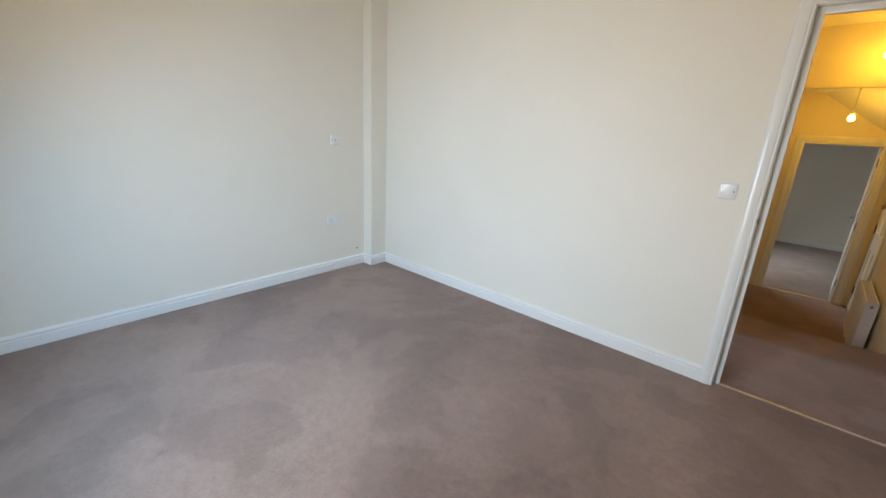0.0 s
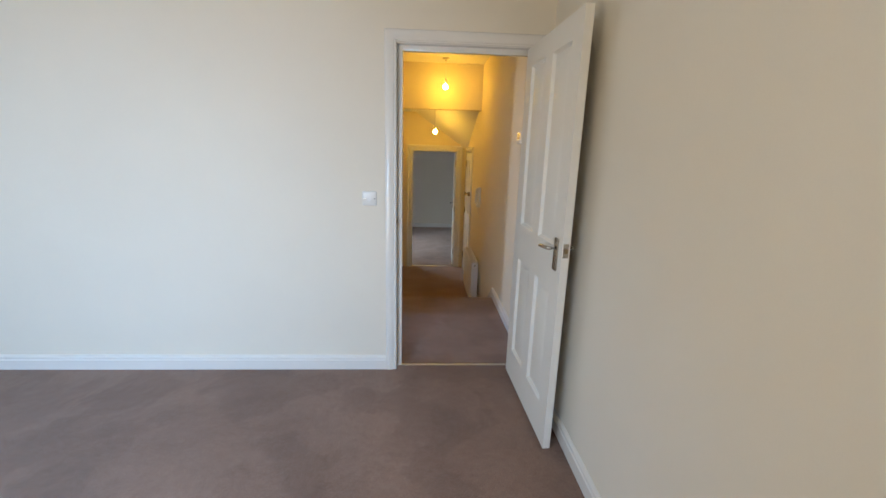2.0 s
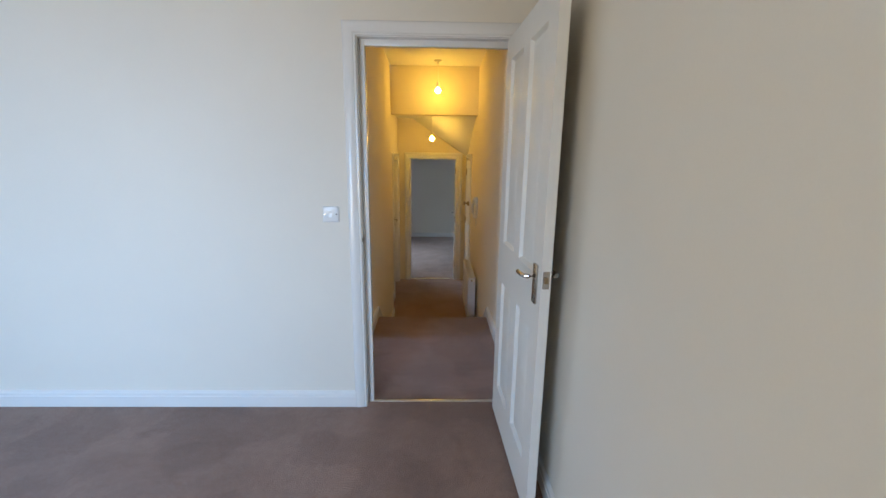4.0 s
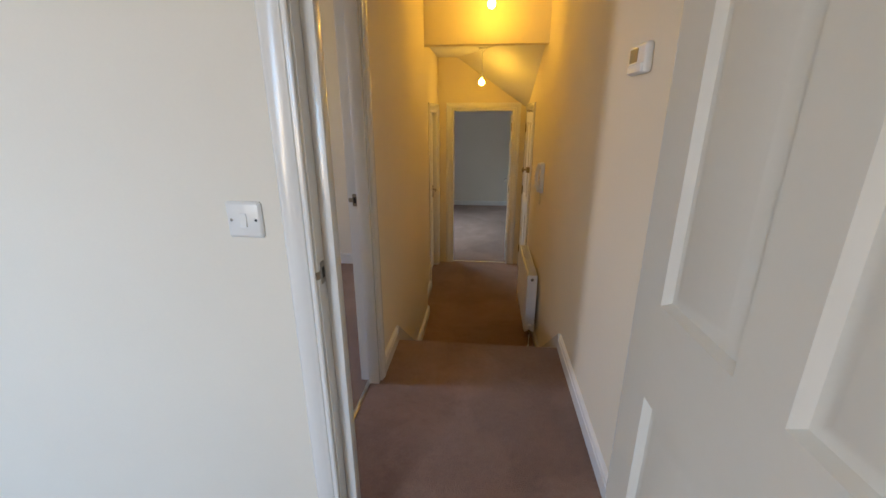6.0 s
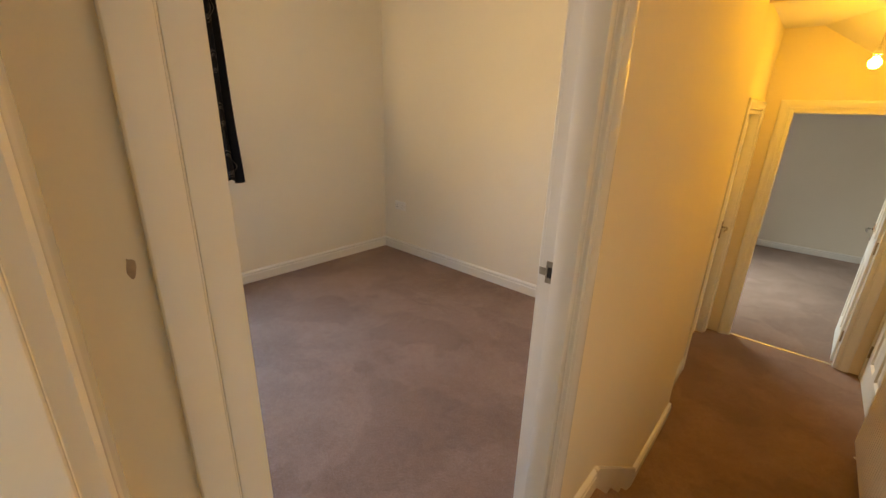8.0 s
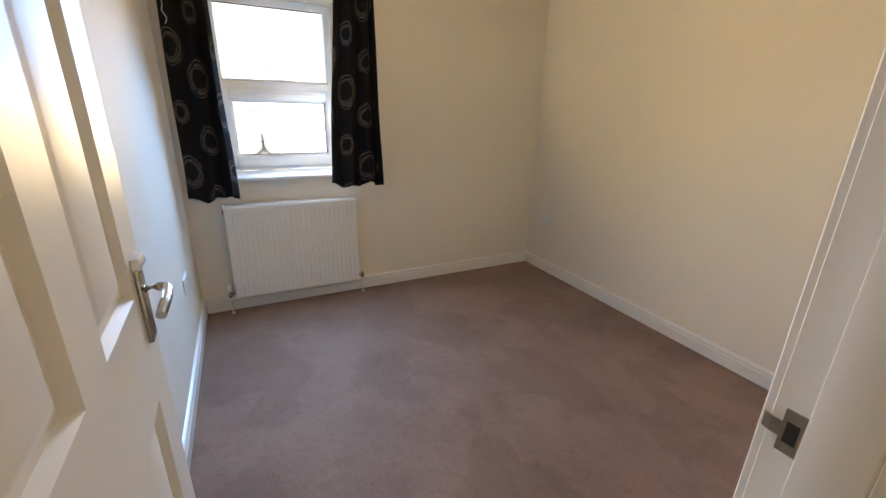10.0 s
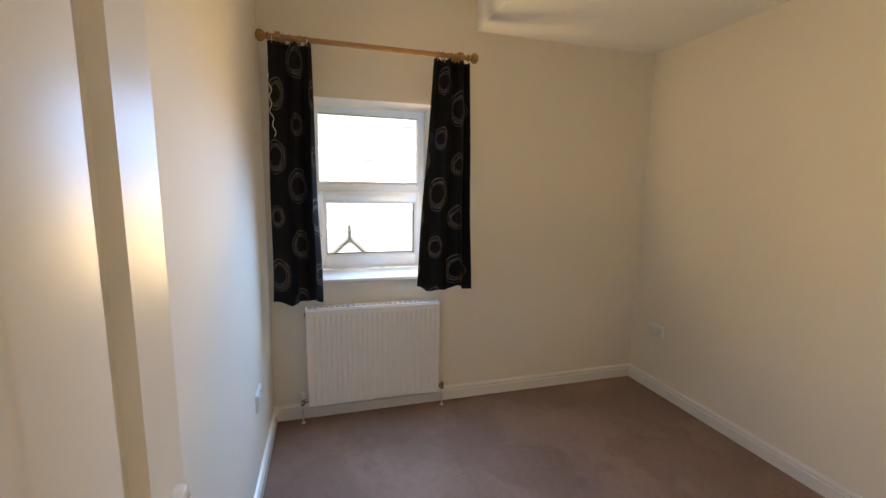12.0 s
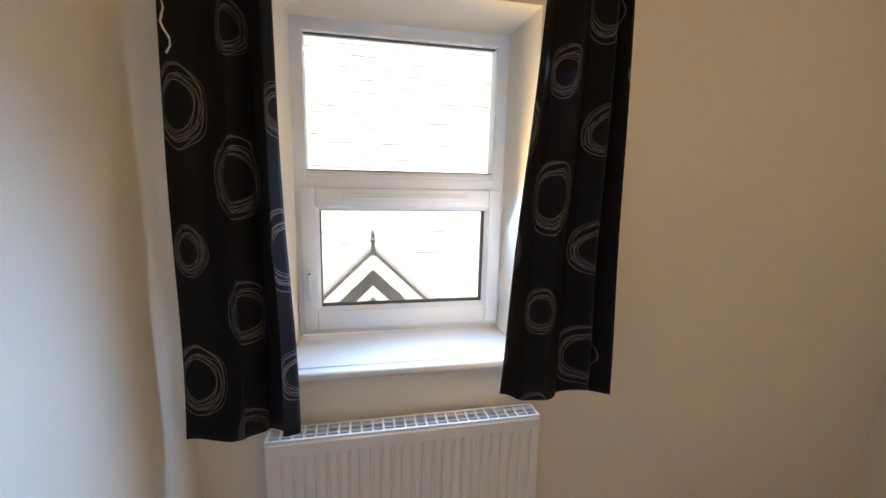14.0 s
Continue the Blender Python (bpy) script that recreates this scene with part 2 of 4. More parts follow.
def block(bm, x0, y0, z0, x1, y1, z1, bevel=0.0, seg=2):
    """An axis-aligned block, its edges rounded if bevel is given."""
    g = bmesh.ops.create_cube(bm, size=1)
    vs = g["verts"]
    for v in vs:
        v.co = Vector(((x0 + x1) / 2 + v.co.x * (x1 - x0), (y0 + y1) / 2 + v.co.y * (y1 - y0), (z0 + z1) / 2 + v.co.z * (z1 - z0)))
    if bevel:
        es = list({e for v in vs for e in v.link_edges})
        bmesh.ops.bevel(bm, geom=es, offset=bevel, segments=seg, profile=0.5, affect="EDGES")
    return bm


def one(*a, **k):
    return block(bmesh.new(), *a, **k)


def prism(bm, pts, place, d0, d1):
    """A polygon given in the plane, drawn out between two depths; place(u, v, d) gives the point."""
    a = [bm.verts.new(place(u, v, d0)) for u, v in pts]
    b = [bm.verts.new(place(u, v, d1)) for u, v in pts]
    n = len(pts)
    bm.faces.new(a)
    bm.faces.new(b[::-1])
    for i in range(n):
        bm.faces.new((a[i], b[i], b[(i + 1) % n], a[(i + 1) % n]))
    return bm


def sweep(bm, pts, prof, place, closed=False):
    """A profile of (offset, height) carried along a line in the plane with mitred corners, offset to the line's left."""
    n = len(pts)
    rows = []
    for i, p in enumerate(pts):
        p = Vector(p)
        before = (p - Vector(pts[i - 1])).normalized() if i or closed else None
        after = (Vector(pts[(i + 1) % n]) - p).normalized() if i < n - 1 or closed else None
        before, after = before or after, after or before
        n1, n2 = Vector((-before.y, before.x)), Vector((-after.y, after.x))
        m = (n1 + n2) / (1 + n1.dot(n2))
        rows.append([bm.verts.new(place(*(p + m * a), h)) for a, h in prof])
    k = len(prof)
    for i in range(n if closed else n - 1):
        r, s = rows[i], rows[(i + 1) % n]
        for j in range(k):
            bm.faces.new((r[j], s[j], s[(j + 1) % k], r[(j + 1) % k]))
    if not closed:
        bm.faces.new(rows[0])
        bm.faces.new(rows[-1][::-1])
    return bm


def lathe(bm, prof, m=Matrix(), seg=20):
    """A turned body: profile of (radius, height) about z, placed by m."""
    rows = []
    for r, h in prof:
        rows.append([bm.verts.new(m @ Vector((r * math.cos(2 * math.pi * i / seg), r * math.sin(2 * math.pi * i / seg), h))) for i in range(seg)])
    for a, b in zip(rows, rows[1:]):
        for i in range(seg):
            bm.faces.new((a[i], a[(i + 1) % seg], b[(i + 1) % seg], b[i]))
    bm.faces.new(rows[0][::-1])
    bm.faces.new(rows[-1])
    return bm


def pipe(bm, pts, r, seg=8):
    """A round bar along a line of points."""
    pts = [Vector(p) for p in pts]
    rows, up = [], Vector((0.13, 0.27, 0.95))
    for i, p in enumerate(pts):
        d = (pts[min(i + 1, len(pts) - 1)] - pts[max(i - 1, 0)]).normalized()
        u = d.cross(up)
        if u.length < 0.05:
            u = d.cross(Vector((1, 0.1, 0)))
        u.normalize()
        w = d.cross(u)
        up = w if i == 0 else up
        rows.append([bm.verts.new(p + r * (math.cos(2 * math.pi * k / seg) * u + math.sin(2 * math.pi * k / seg) * w)) for k in range(seg)])
    for a, b in zip(rows, rows[1:]):
        for k in range(seg):
            bm.faces.new((a[k], a[(k + 1) % seg], b[(k + 1) % seg], b[k]))
    bm.faces.new(rows[0][::-1])
    bm.faces.new(rows[-1])
    return bm


# ---- the plan, in metres ----
XR = 1.03            # right-hand wall of bedroom one and hall
XL = -2.97           # left-hand wall of bedroom one
YB = -0.75           # window wall of bedroom one, behind
YD, YN = 2.585, 2.66  # door wall of bedroom one: its two faces
XW = -2.825          # window wall of bedroom two
YF = 5.333            # far wall of bedroom two
HL, HR = 0.004, -0.09  # hall's left-hand wall: hall face, bedroom-two face
YJ, HJ = 5.40, -0.06  # past this the lower hall widens to the left
LOW = -0.555        # lower hall floor
Y3 = 6.99            # end wall of the hall
YE = 10.78           # back wall of the far room
H1, HH = 2.655, 2.475
D1 = (0.143, 0.947, 2.012)      # bedroom-one doorway: x, x, top
D2 = (2.765, 3.540, 2.016)      # bedroom-two doorway: y, y, top
D3 = (0.112, 0.882, 1.45)      # far-room doorway: x, x, top
D4 = (6.19, 6.90, 1.43)        # flat entrance door: y, y, top
D5 = (6.12, 6.88, 1.43)        # side room doorway: y, y, top

# ---- floors ----
b = one(XL - 0.1, YB - 0.3, -0.2, XR + 0.1, 2.628, 0)
structure("floor_bedroom_one", b, CARPET, "mauve-brown cut pile carpet with scuffed lighter patches", "carpet")
b = one(XW - 0.3, 2.64, -0.2, -0.052, YF + 0.1, 0)
structure("floor_bedroom_two", b, CARPET, "mauve-brown cut pile carpet with worn patches", "carpet")
b = bmesh.new()
block(b, -1.3, Y3 + 0.052, LOW - 0.2, XR + 1.0, YE + 0.05, LOW)
structure("floor_far_room", b, CARPET, "mauve carpet lit by daylight in the far room", "carpet")
b = one(HR - 0.5, 4.0, LOW - 0.2, XR + 0.1, Y3 + 0.048, LOW)
structure("floor_lower_hall", b, CARPET, "brown carpet in the lower hall", "carpet")
# landing and three carpeted steps with soft rounded nosings
RISE = -LOW / 3
prof = [(2.640, 0.0)]
ys = (3.985, 4.205, 4.425)
for i, y in enumerate(ys):
    z = -i * RISE
    prof += [(y - 0.022, z), (y - 0.006, z - 0.004), (y + 0.004, z - 0.016), (y + 0.003, z - 0.032), (y - 0.012, z - 0.045), (y - 0.014, z - RISE + 0.004 if i == 2 else z - RISE)]
prof += [(4.409, LOW - 0.15), (2.640, LOW - 0.15)]
b = prism(bmesh.new(), prof, lambda u, v, d: Vector((d, u, v)), HL - 0.07, XR + 0.02)
structure("stairs", b, CARPET, "three carpeted steps going down into the lower hall", "stairs")

# ---- walls ----


def wall(name, boxes, label="smooth cream painted plaster wall", paint=WALL):
    bm = bmesh.new()
    for bx in boxes:
        block(bm, *bx)
    return structure(name, bm, paint, label, "wall")


BOT = -0.8
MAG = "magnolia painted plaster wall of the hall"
wall("wall_right", [(XR, YB - 0.3, BOT, XR + 0.12, 2.62, H1 + 0.1)])
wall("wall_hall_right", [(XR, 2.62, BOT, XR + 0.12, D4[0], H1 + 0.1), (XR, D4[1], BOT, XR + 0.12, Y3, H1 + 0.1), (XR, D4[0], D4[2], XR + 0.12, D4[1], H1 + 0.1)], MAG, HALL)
wall("wall_left", [(XL - 0.12, YB - 0.3, BOT, XL, YD, H1 + 0.1), (XL, 2.400, 0, -2.850, YD, H1)], "cream painted plaster wall with a boxed pipe column in the corner")
wall("wall_back", [(XL, YB - 0.3, BOT, -1.70, YB, H1 + 0.1), (-0.40, YB - 0.3, BOT, XR, YB, H1 + 0.1), (-1.70, YB - 0.3, BOT, -0.40, YB, 0.85), (-1.70, YB - 0.3, 2.05, -0.40, YB, H1 + 0.1)],
     "cream painted plaster wall with a window opening")
wall("wall_door", [(XL - 0.4, YD, BOT, D1[0] - 0.02, YN, H1 + 0.1), (D1[1] + 0.02, YD, BOT, XR, YN, H1 + 0.1), (D1[0] - 0.02, YD, D1[2] + 0.02, D1[1] + 0.02, YN, H1 + 0.1)])
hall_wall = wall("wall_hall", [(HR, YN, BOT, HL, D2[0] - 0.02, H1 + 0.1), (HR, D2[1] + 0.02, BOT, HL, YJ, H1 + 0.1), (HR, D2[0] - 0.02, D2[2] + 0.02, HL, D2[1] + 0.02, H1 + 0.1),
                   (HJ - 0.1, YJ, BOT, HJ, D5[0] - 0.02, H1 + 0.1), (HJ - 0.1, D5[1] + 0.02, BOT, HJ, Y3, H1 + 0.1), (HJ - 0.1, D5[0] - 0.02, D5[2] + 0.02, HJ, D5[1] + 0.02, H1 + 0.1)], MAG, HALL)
wall("wall_far", [(XW - 0.37, YF, -0.3, HR, YF + 0.1, H1 + 0.1)])
W0, W1, WZ0, WZ1 = 2.922, 3.672, 0.886, 1.992
wall("wall_window", [(XW - 0.37, YN, -0.3, XW, W0, H1 + 0.1), (XW - 0.37, W1, -0.3, XW, YF, H1 + 0.1), (XW - 0.37, W0, -0.3, XW, W1, WZ0), (XW - 0.37, W0, WZ1, XW, W1, H1 + 0.1)],
     "cream painted plaster wall with a deep window reveal")
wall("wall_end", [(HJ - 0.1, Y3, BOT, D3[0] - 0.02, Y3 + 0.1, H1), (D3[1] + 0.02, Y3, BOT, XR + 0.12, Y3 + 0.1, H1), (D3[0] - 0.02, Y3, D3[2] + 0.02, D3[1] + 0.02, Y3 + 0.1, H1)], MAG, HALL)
wall("wall_far_room", [(-1.3, YE, BOT, XR + 1.0, YE + 0.1, 2.0), (XR + 1.0, 7.06, BOT, XR + 1.1, YE + 0.1, 2.0), (-1.4, 7.06, BOT, -1.3, 8.3, 2.0), (-1.4, 9.5, BOT, -1.3, YE + 0.1, 2.0),
                       (-1.4, 8.3, BOT, -1.3, 9.5, 0.25), (-1.4, 8.3, 1.45, -1.3, 9.5, 2.0), (-1.4, 7.05, BOT, HJ - 0.1, 7.11, 2.0), (XR + 0.12, 7.05, BOT, XR + 1.1, 7.11, 2.0)])
wall("wall_side_room", [(-0.6, YF + 0.1, BOT, -0.5, Y3, 2.6)], "plain cream wall behind the side room door")

b = bmesh.new()
rim = [b.verts.new((HL + 0.0007, 2.720 + 0.003 * math.cos(a * 0.524) * (1 + 0.25 * math.sin(a * 2.1)), 1.252 + 0.008 * math.sin(a * 0.524) * (1 + 0.2 * math.sin(a * 1.7)))) for a in range(12)]
b.faces.new(rim)
b.faces.new([b.verts.new(v.co - Vector((0.002, 0, 0))) for v in rim][::-1])
for i in range(12):
    b.verts.ensure_lookup_table()
    b.faces.new((b.verts[i], b.verts[12 + i], b.verts[12 + (i + 1) % 12], b.verts[(i + 1) % 12]))
part("scuff_mark", b, SCUFF, hall_wall, "brown scuff mark on the paint")

# ---- ceilings ----


def ceiling(name, bm, label="matt white painted ceiling"):
    return structure(name, bm, CEIL, label, "ceiling")


HX0, HX1, HY0, HY1 = 0.262, 0.948, 1.545, 2.368      # loft hatch opening
b = bmesh.new()
block(b, XL, YB, H1, HX0, YD, H1 + 0.05)
block(b, HX1, YB, H1, XR, YD, H1 + 0.05)
block(b, HX0, YB, H1, HX1, HY0, H1 + 0.05)
block(b, HX0, HY1, H1, HX1, YD, H1 + 0.05)
ceiling("ceiling_bedroom_one", b, "matt white painted ceiling with a loft hatch")
b = bmesh.new()
block(b, XW, YN, H1, HR, 3.95, H1 + 0.1)
block(b, XW, 3.946, 2.460, HR, YF, H1 + 0.1)
ceiling("ceiling_bedroom_two", b, "white ceiling that drops lower beside the window")
ceiling("ceiling_hall", one(HL, YN, HH, XR, 5.46, HH + 0.1))
b = one(HJ, 5.455, 1.936, XR, 5.56, HH)
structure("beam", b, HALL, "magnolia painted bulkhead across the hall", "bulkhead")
# lower hall ceiling: a flat part and a sloping corner under the roof
b = bmesh.new()
ZC = 2.03
pts = [(HJ, 5.50, ZC), (XR, 5.50, ZC), (0.17, Y3, ZC), (HJ, Y3, ZC), (XR, Y3, 1.455)]
lo = [b.verts.new(p) for p in pts]
hi = [b.verts.new((x, y, 2.25)) for x, y, z in pts]
b.faces.new((lo[0], lo[1], lo[2], lo[3]))
b.faces.new((lo[1], lo[4], lo[2]))
b.faces.new((hi[0], hi[3], hi[2], hi[4], hi[1]))
for i, j in ((0, 1), (1, 4), (4, 2), (2, 3), (3, 0)):
    b.faces.new((lo[i], hi[i], hi[j], lo[j]))
ceiling("ceiling_lower_hall", b, "hall ceiling with a sloping corner under the roof")
ceiling("ceiling_far_room", one(-1.3, 7.05, 1.95, XR + 1.0, YE, 2.05))

# ---- skirting boards ----
SKIRT = [(0.0, 0.002), (0.018, 0.002), (0.018, 0.066), (0.0115, 0.071), (0.0115, 0.075), (0.0165, 0.079), (0.0150, 0.089), (0.008, 0.097), (0.0, 0.100)]


def skirting(pts, z=0.0, label="white gloss moulded skirting board"):
    bm = sweep(bmesh.new(), pts, SKIRT, lambda u, v, h: Vector((u, v, z + h)))
    return structure("baseboard", bm, GLOSS, label, "skirting board")


AR = 0.066           # width of an architrave
skirting([(D1[0] - AR, YD), (-2.850, YD), (-2.850, 2.400), (XL, 2.400), (XL, YB), (XR, YB), (XR, YD)])
skirting([(XR, YN), (XR, 3.972)])
skirting([(HL, 3.955), (HL, D2[1] + AR)])
skirting([(HL, D2[0] - AR), (HL, YN)])
skirting([(HR, D2[1] + AR), (HR, YF), (XW, YF), (XW, YN), (HR, YN)])
skirting([(HJ, D5[0] - AR), (HJ, YJ), (HL, YJ), (HL, 4.68)], LOW)
skirting([(XR, 4.68), (XR, D4[0] - AR)], LOW)
skirting([(XR + 1.0, YE), (-1.3, YE), (-1.3, 7.06)], LOW)
# raking boards beside the steps
for x0, x1 in ((HL, HL + 0.018), (XR - 0.018, XR)):
    b = prism(bmesh.new(), [(3.956, -0.2), (3.956, 0.100), (3.975, 0.100), (4.68, LOW + 0.100), (4.68, LOW - 0.02)], lambda u, v, d: Vector((d, u, v)), x0, x1)
    bmesh.ops.bevel(b, geom=b.edges[:], offset=0.003, segments=2, affect="EDGES")
    structure("baseboard", b, GLOSS, "raking white board beside the carpeted steps", "skirting board")

# ---- door frames ----
ARCH = [(0.0, 0.0), (0.0, 0.009), (0.003, 0.0115), (0.008, 0.0115), (0.0105, 0.0085), (0.013, 0.0085), (0.0155, 0.012), (0.020, 0.0130), (0.023, 0.0145), (0.034, 0.0175),
        (0.046, 0.0185), (0.056, 0.0165), (0.063, 0.0125), (AR, 0.008), (AR, 0.0)]


def door_frame(name, m, wide, high, deep, leaf_deep, label, stop=0.026, near_width=AR):
    """Rebated lining and architraves. Local x along the opening, y through the wall from the door's side, z up."""
    t = thing(name, m, label, "door frame", kind="structure")
    bm = bmesh.new()
    block(bm, -0.02, -0.002, 0, 0, deep + 0.002, high + 0.02, 0.001, 1)
    block(bm, wide, -0.002, 0, wide + 0.02, deep + 0.002, high + 0.02, 0.001, 1)
    block(bm, 0, -0.002, high, wide, deep + 0.002, high + 0.02, 0.001, 1)
    part("lining", bm, GLOSS, t)
    bm = bmesh.new()
    s0, s1 = leaf_deep, deep + 0.0015
    block(bm, 0, s0, 0.001, stop, s1, high, 0.002)
    block(bm, wide - stop, s0, 0.001, wide, s1, high, 0.002)
    block(bm, stop, s0, high - stop, wide - stop, s1, high, 0.002)
    part("stop", bm, GLOSS, t)
    line = [(-0.004, 0.001), (-0.004, high + 0.004), (wide + 0.004, high + 0.004), (wide + 0.004, 0.001)]
    part("architrave", sweep(bmesh.new(), line, ARCH, lambda u, v, h: Vector((u, -0.002 - h, v))), GLOSS, t)
    far_side = lambda u, v, h: Vector((u, deep + 0.002 + h, v))
    if near_width < AR:
        # a narrow wall leaves room for a cut-down strip beside the opening
        part("architrave", sweep(bmesh.new(), line[1:], ARCH, far_side), GLOSS, t)
        bm = block(bmesh.new(), -0.004 - near_width, deep + 0.002, 0.001, -0.004, deep + 0.013, high + 0.004, 0.003)
        part("architrave", bm, GLOSS, t, "cut-down white gloss architrave strip")
    else:
        part("architrave", sweep(bmesh.new(), line, ARCH, far_side), GLOSS, t)
    return t


def strike_plate(frame_thing, x, y, z, side):
    """A worn strike plate with its lip and dark mortice, let into the lining."""
    s = side
    bm = bmesh.new()
    block(bm, min(x, x + s * 0.0025), y - 0.011, z - 0.029, max(x, x + s * 0.0025), y + 0.011, z + 0.029, 0.0008, 1)
    pts = [(x + s * 0.0015, y - 0.011, z), (x + s * 0.0015, y - 0.022, z), (x - s * 0.001, y - 0.030, z), (x - s * 0.006, y - 0.033, z)]
    for a, c in zip(pts, pts[1:]):
        q = [bm.verts.new((a[0], a[1], z - 0.010)), bm.verts.new((c[0], c[1], z - 0.010)), bm.verts.new((c[0], c[1], z + 0.010)), bm.verts.new((a[0], a[1], z + 0.010))]
        r = [bm.verts.new(v.co + Vector((s * 0.0015, 0.0005, 0))) for v in q]
        bm.faces.new(q)
        bm.faces.new(r[::-1])
        for i in range(4):
            bm.faces.new((q[i], r[i], r[(i + 1) % 4], q[(i + 1) % 4]))
    pl = part("strike_plate", bm, TARNISH, frame_thing, "worn metal strike plate")
    xa, xb = x + s * 0.0026, x + s * 0.0034
    part("mortice", one(min(xa, xb), y - 0.006, z - 0.014, max(xa, xb), y + 0.007, z + 0.014), DARK, pl)


def quarter(x, y, z, deg):
    return pose(x, y, z, 0, 0, deg)


f1 = door_frame("door_frame_1", quarter(D1[0], YD, 0, 0), D1[1] - D1[0], D1[2], YN - YD, 0.040, "white gloss door lining and moulded architrave", stop=0.030)
strike_plate(f1, 0.0, 0.022, 1.005, 1)
f2 = door_frame("door_frame_2", quarter(HR, D2[0], 0, 90) @ Matrix.Diagonal((1, -1, 1, 1)), D2[1] - D2[0], D2[2], HL - HR, 0.040, "white gloss door lining with moulded architraves", stop=0.030, near_width=0.030)
strike_plate(f2, D2[1] - D2[0], 0.022, 0.995, -1)
f3 = door_frame("door_frame_3", quarter(D3[1], Y3 + 0.1, LOW, 180), D3[1] - D3[0], D3[2] - LOW, 0.1, 0.040, "cream-lit gloss door lining at the hall's end")
f4 = door_frame("door_frame_4", quarter(XR, D4[1], LOW, -90), D4[1] - D4[0], D4[2] - LOW, 0.12, 0.029, "white gloss frame of the flat's entrance door")
f5 = door_frame("door_frame_5", quarter(HJ - 0.1, D5[0], LOW, 90) @ Matrix.Diagonal((1, -1, 1, 1)), D5[1] - D5[0], D5[2] - LOW, 0.1, 0.040, "white gloss frame of the side room door")

# ---- doors ----


def leaf(bm, wide, high, thick):
    """A four-panel moulded leaf: local x from the hinge, y through the thickness (0 to thick), z up."""
    st, mid = 0.105, 0.10
    xs = [0, st, (wide - mid) / 2, (wide + mid) / 2, wide - st, wide]
    zs = [0, 0.195, 0.800, 1.010, high - 0.105, high]
    for side in (0, 1):
        y = thick if side else 0.0
        grid = [[bm.verts.new((x, y, z)) for x in xs] for z in zs]
        panels = []
        for r in range(5):
            for c in range(5):
                q = (grid[r][c], grid[r][c + 1], grid[r + 1][c + 1], grid[r + 1][c])
                f = bm.faces.new(q if not side else q[::-1])
                if r in (1, 3) and c in (1, 3):
                    panels.append(f)
        for width, dep in ((0.004, 0.004), (0.011, -0.015), (0.008, -0.001), (0.024, 0.009), (0.004, 0.001)):
            bmesh.ops.inset_individual(bm, faces=panels, thickness=width, depth=dep, use_even_offset=True)
    bm.verts.ensure_lookup_table()
    vs = {}
    for v in bm.verts:
        k = (round(v.co.x, 4), round(v.co.y, 4), round(v.co.z, 4))
        vs.setdefault(k, v)
    def get(x, y, z):
        return vs[(round(x, 4), round(y, 4), round(z, 4))]
    for a, c in zip(xs, xs[1:]):
        for z in (0, high):
            bm.faces.new((get(a, 0, z), get(c, 0, z), get(c, thick, z), get(a, thick, z)))
    for a, c in zip(zs, zs[1:]):
        for x in (0, wide):
            bm.faces.new((get(x, 0, a), get(x, 0, c), get(x, thick, c), get(x, thick, a)))
    return bm


def lever_handle(door, x, z, thick, towards):
    """Lever handles on both faces: a long plate, a neck and a bent lever that points towards the hinge."""
    for s, y in ((-1, 0.0), (1, thick)):
        bm = bmesh.new()
        y1 = y + s * 0.009
        block(bm, x - 0.021, min(y, y1), z - 0.085, x + 0.021, max(y, y1), z + 0.065, 0.003)
        h = part("door_handle", bm, CHROME, door, "worn satin chrome lever handle on a long plate")
        bm = bmesh.new()
        yo = y + s * 0.046
        zz = z + 0.018
        path = [(x, y1, zz), (x, y + s * 0.030, zz), (x + towards * 0.004, y + s * 0.041, zz), (x + towards * 0.016, yo, zz - 0.001), (x + towards * 0.05, yo + s * 0.002, zz - 0.003),
                (x + towards * 0.085, yo, zz - 0.006), (x + towards * 0.108, yo - s * 0.003, zz - 0.011)]
        pipe(bm, path, 0.0085, 10)
        part("lever", bm, CHROME, h)
        for dz in (0.052, -0.072):
            part("screw", lathe(bmesh.new(), [(0.004, 0), (0.0035, 0.0012), (0.001, 0.0014)], pose(x, y1, z + dz, -90 * s, 0, 0), 8), BRASS, h)


def hinge(door, x, y, z):
    bm = bmesh.new()
    lathe(bm, [(0.006, -0.05), (0.0075, -0.048), (0.0075, 0.048), (0.006, 0.05)], pose(x, y, z), 10)
    block(bm, x - 0.001, min(y, y + 0.028), z - 0.05, x + 0.0015, max(y, y + 0.028), z + 0.05)
    part("hinge", bm, BRASS, door, "dull brass butt hinge")


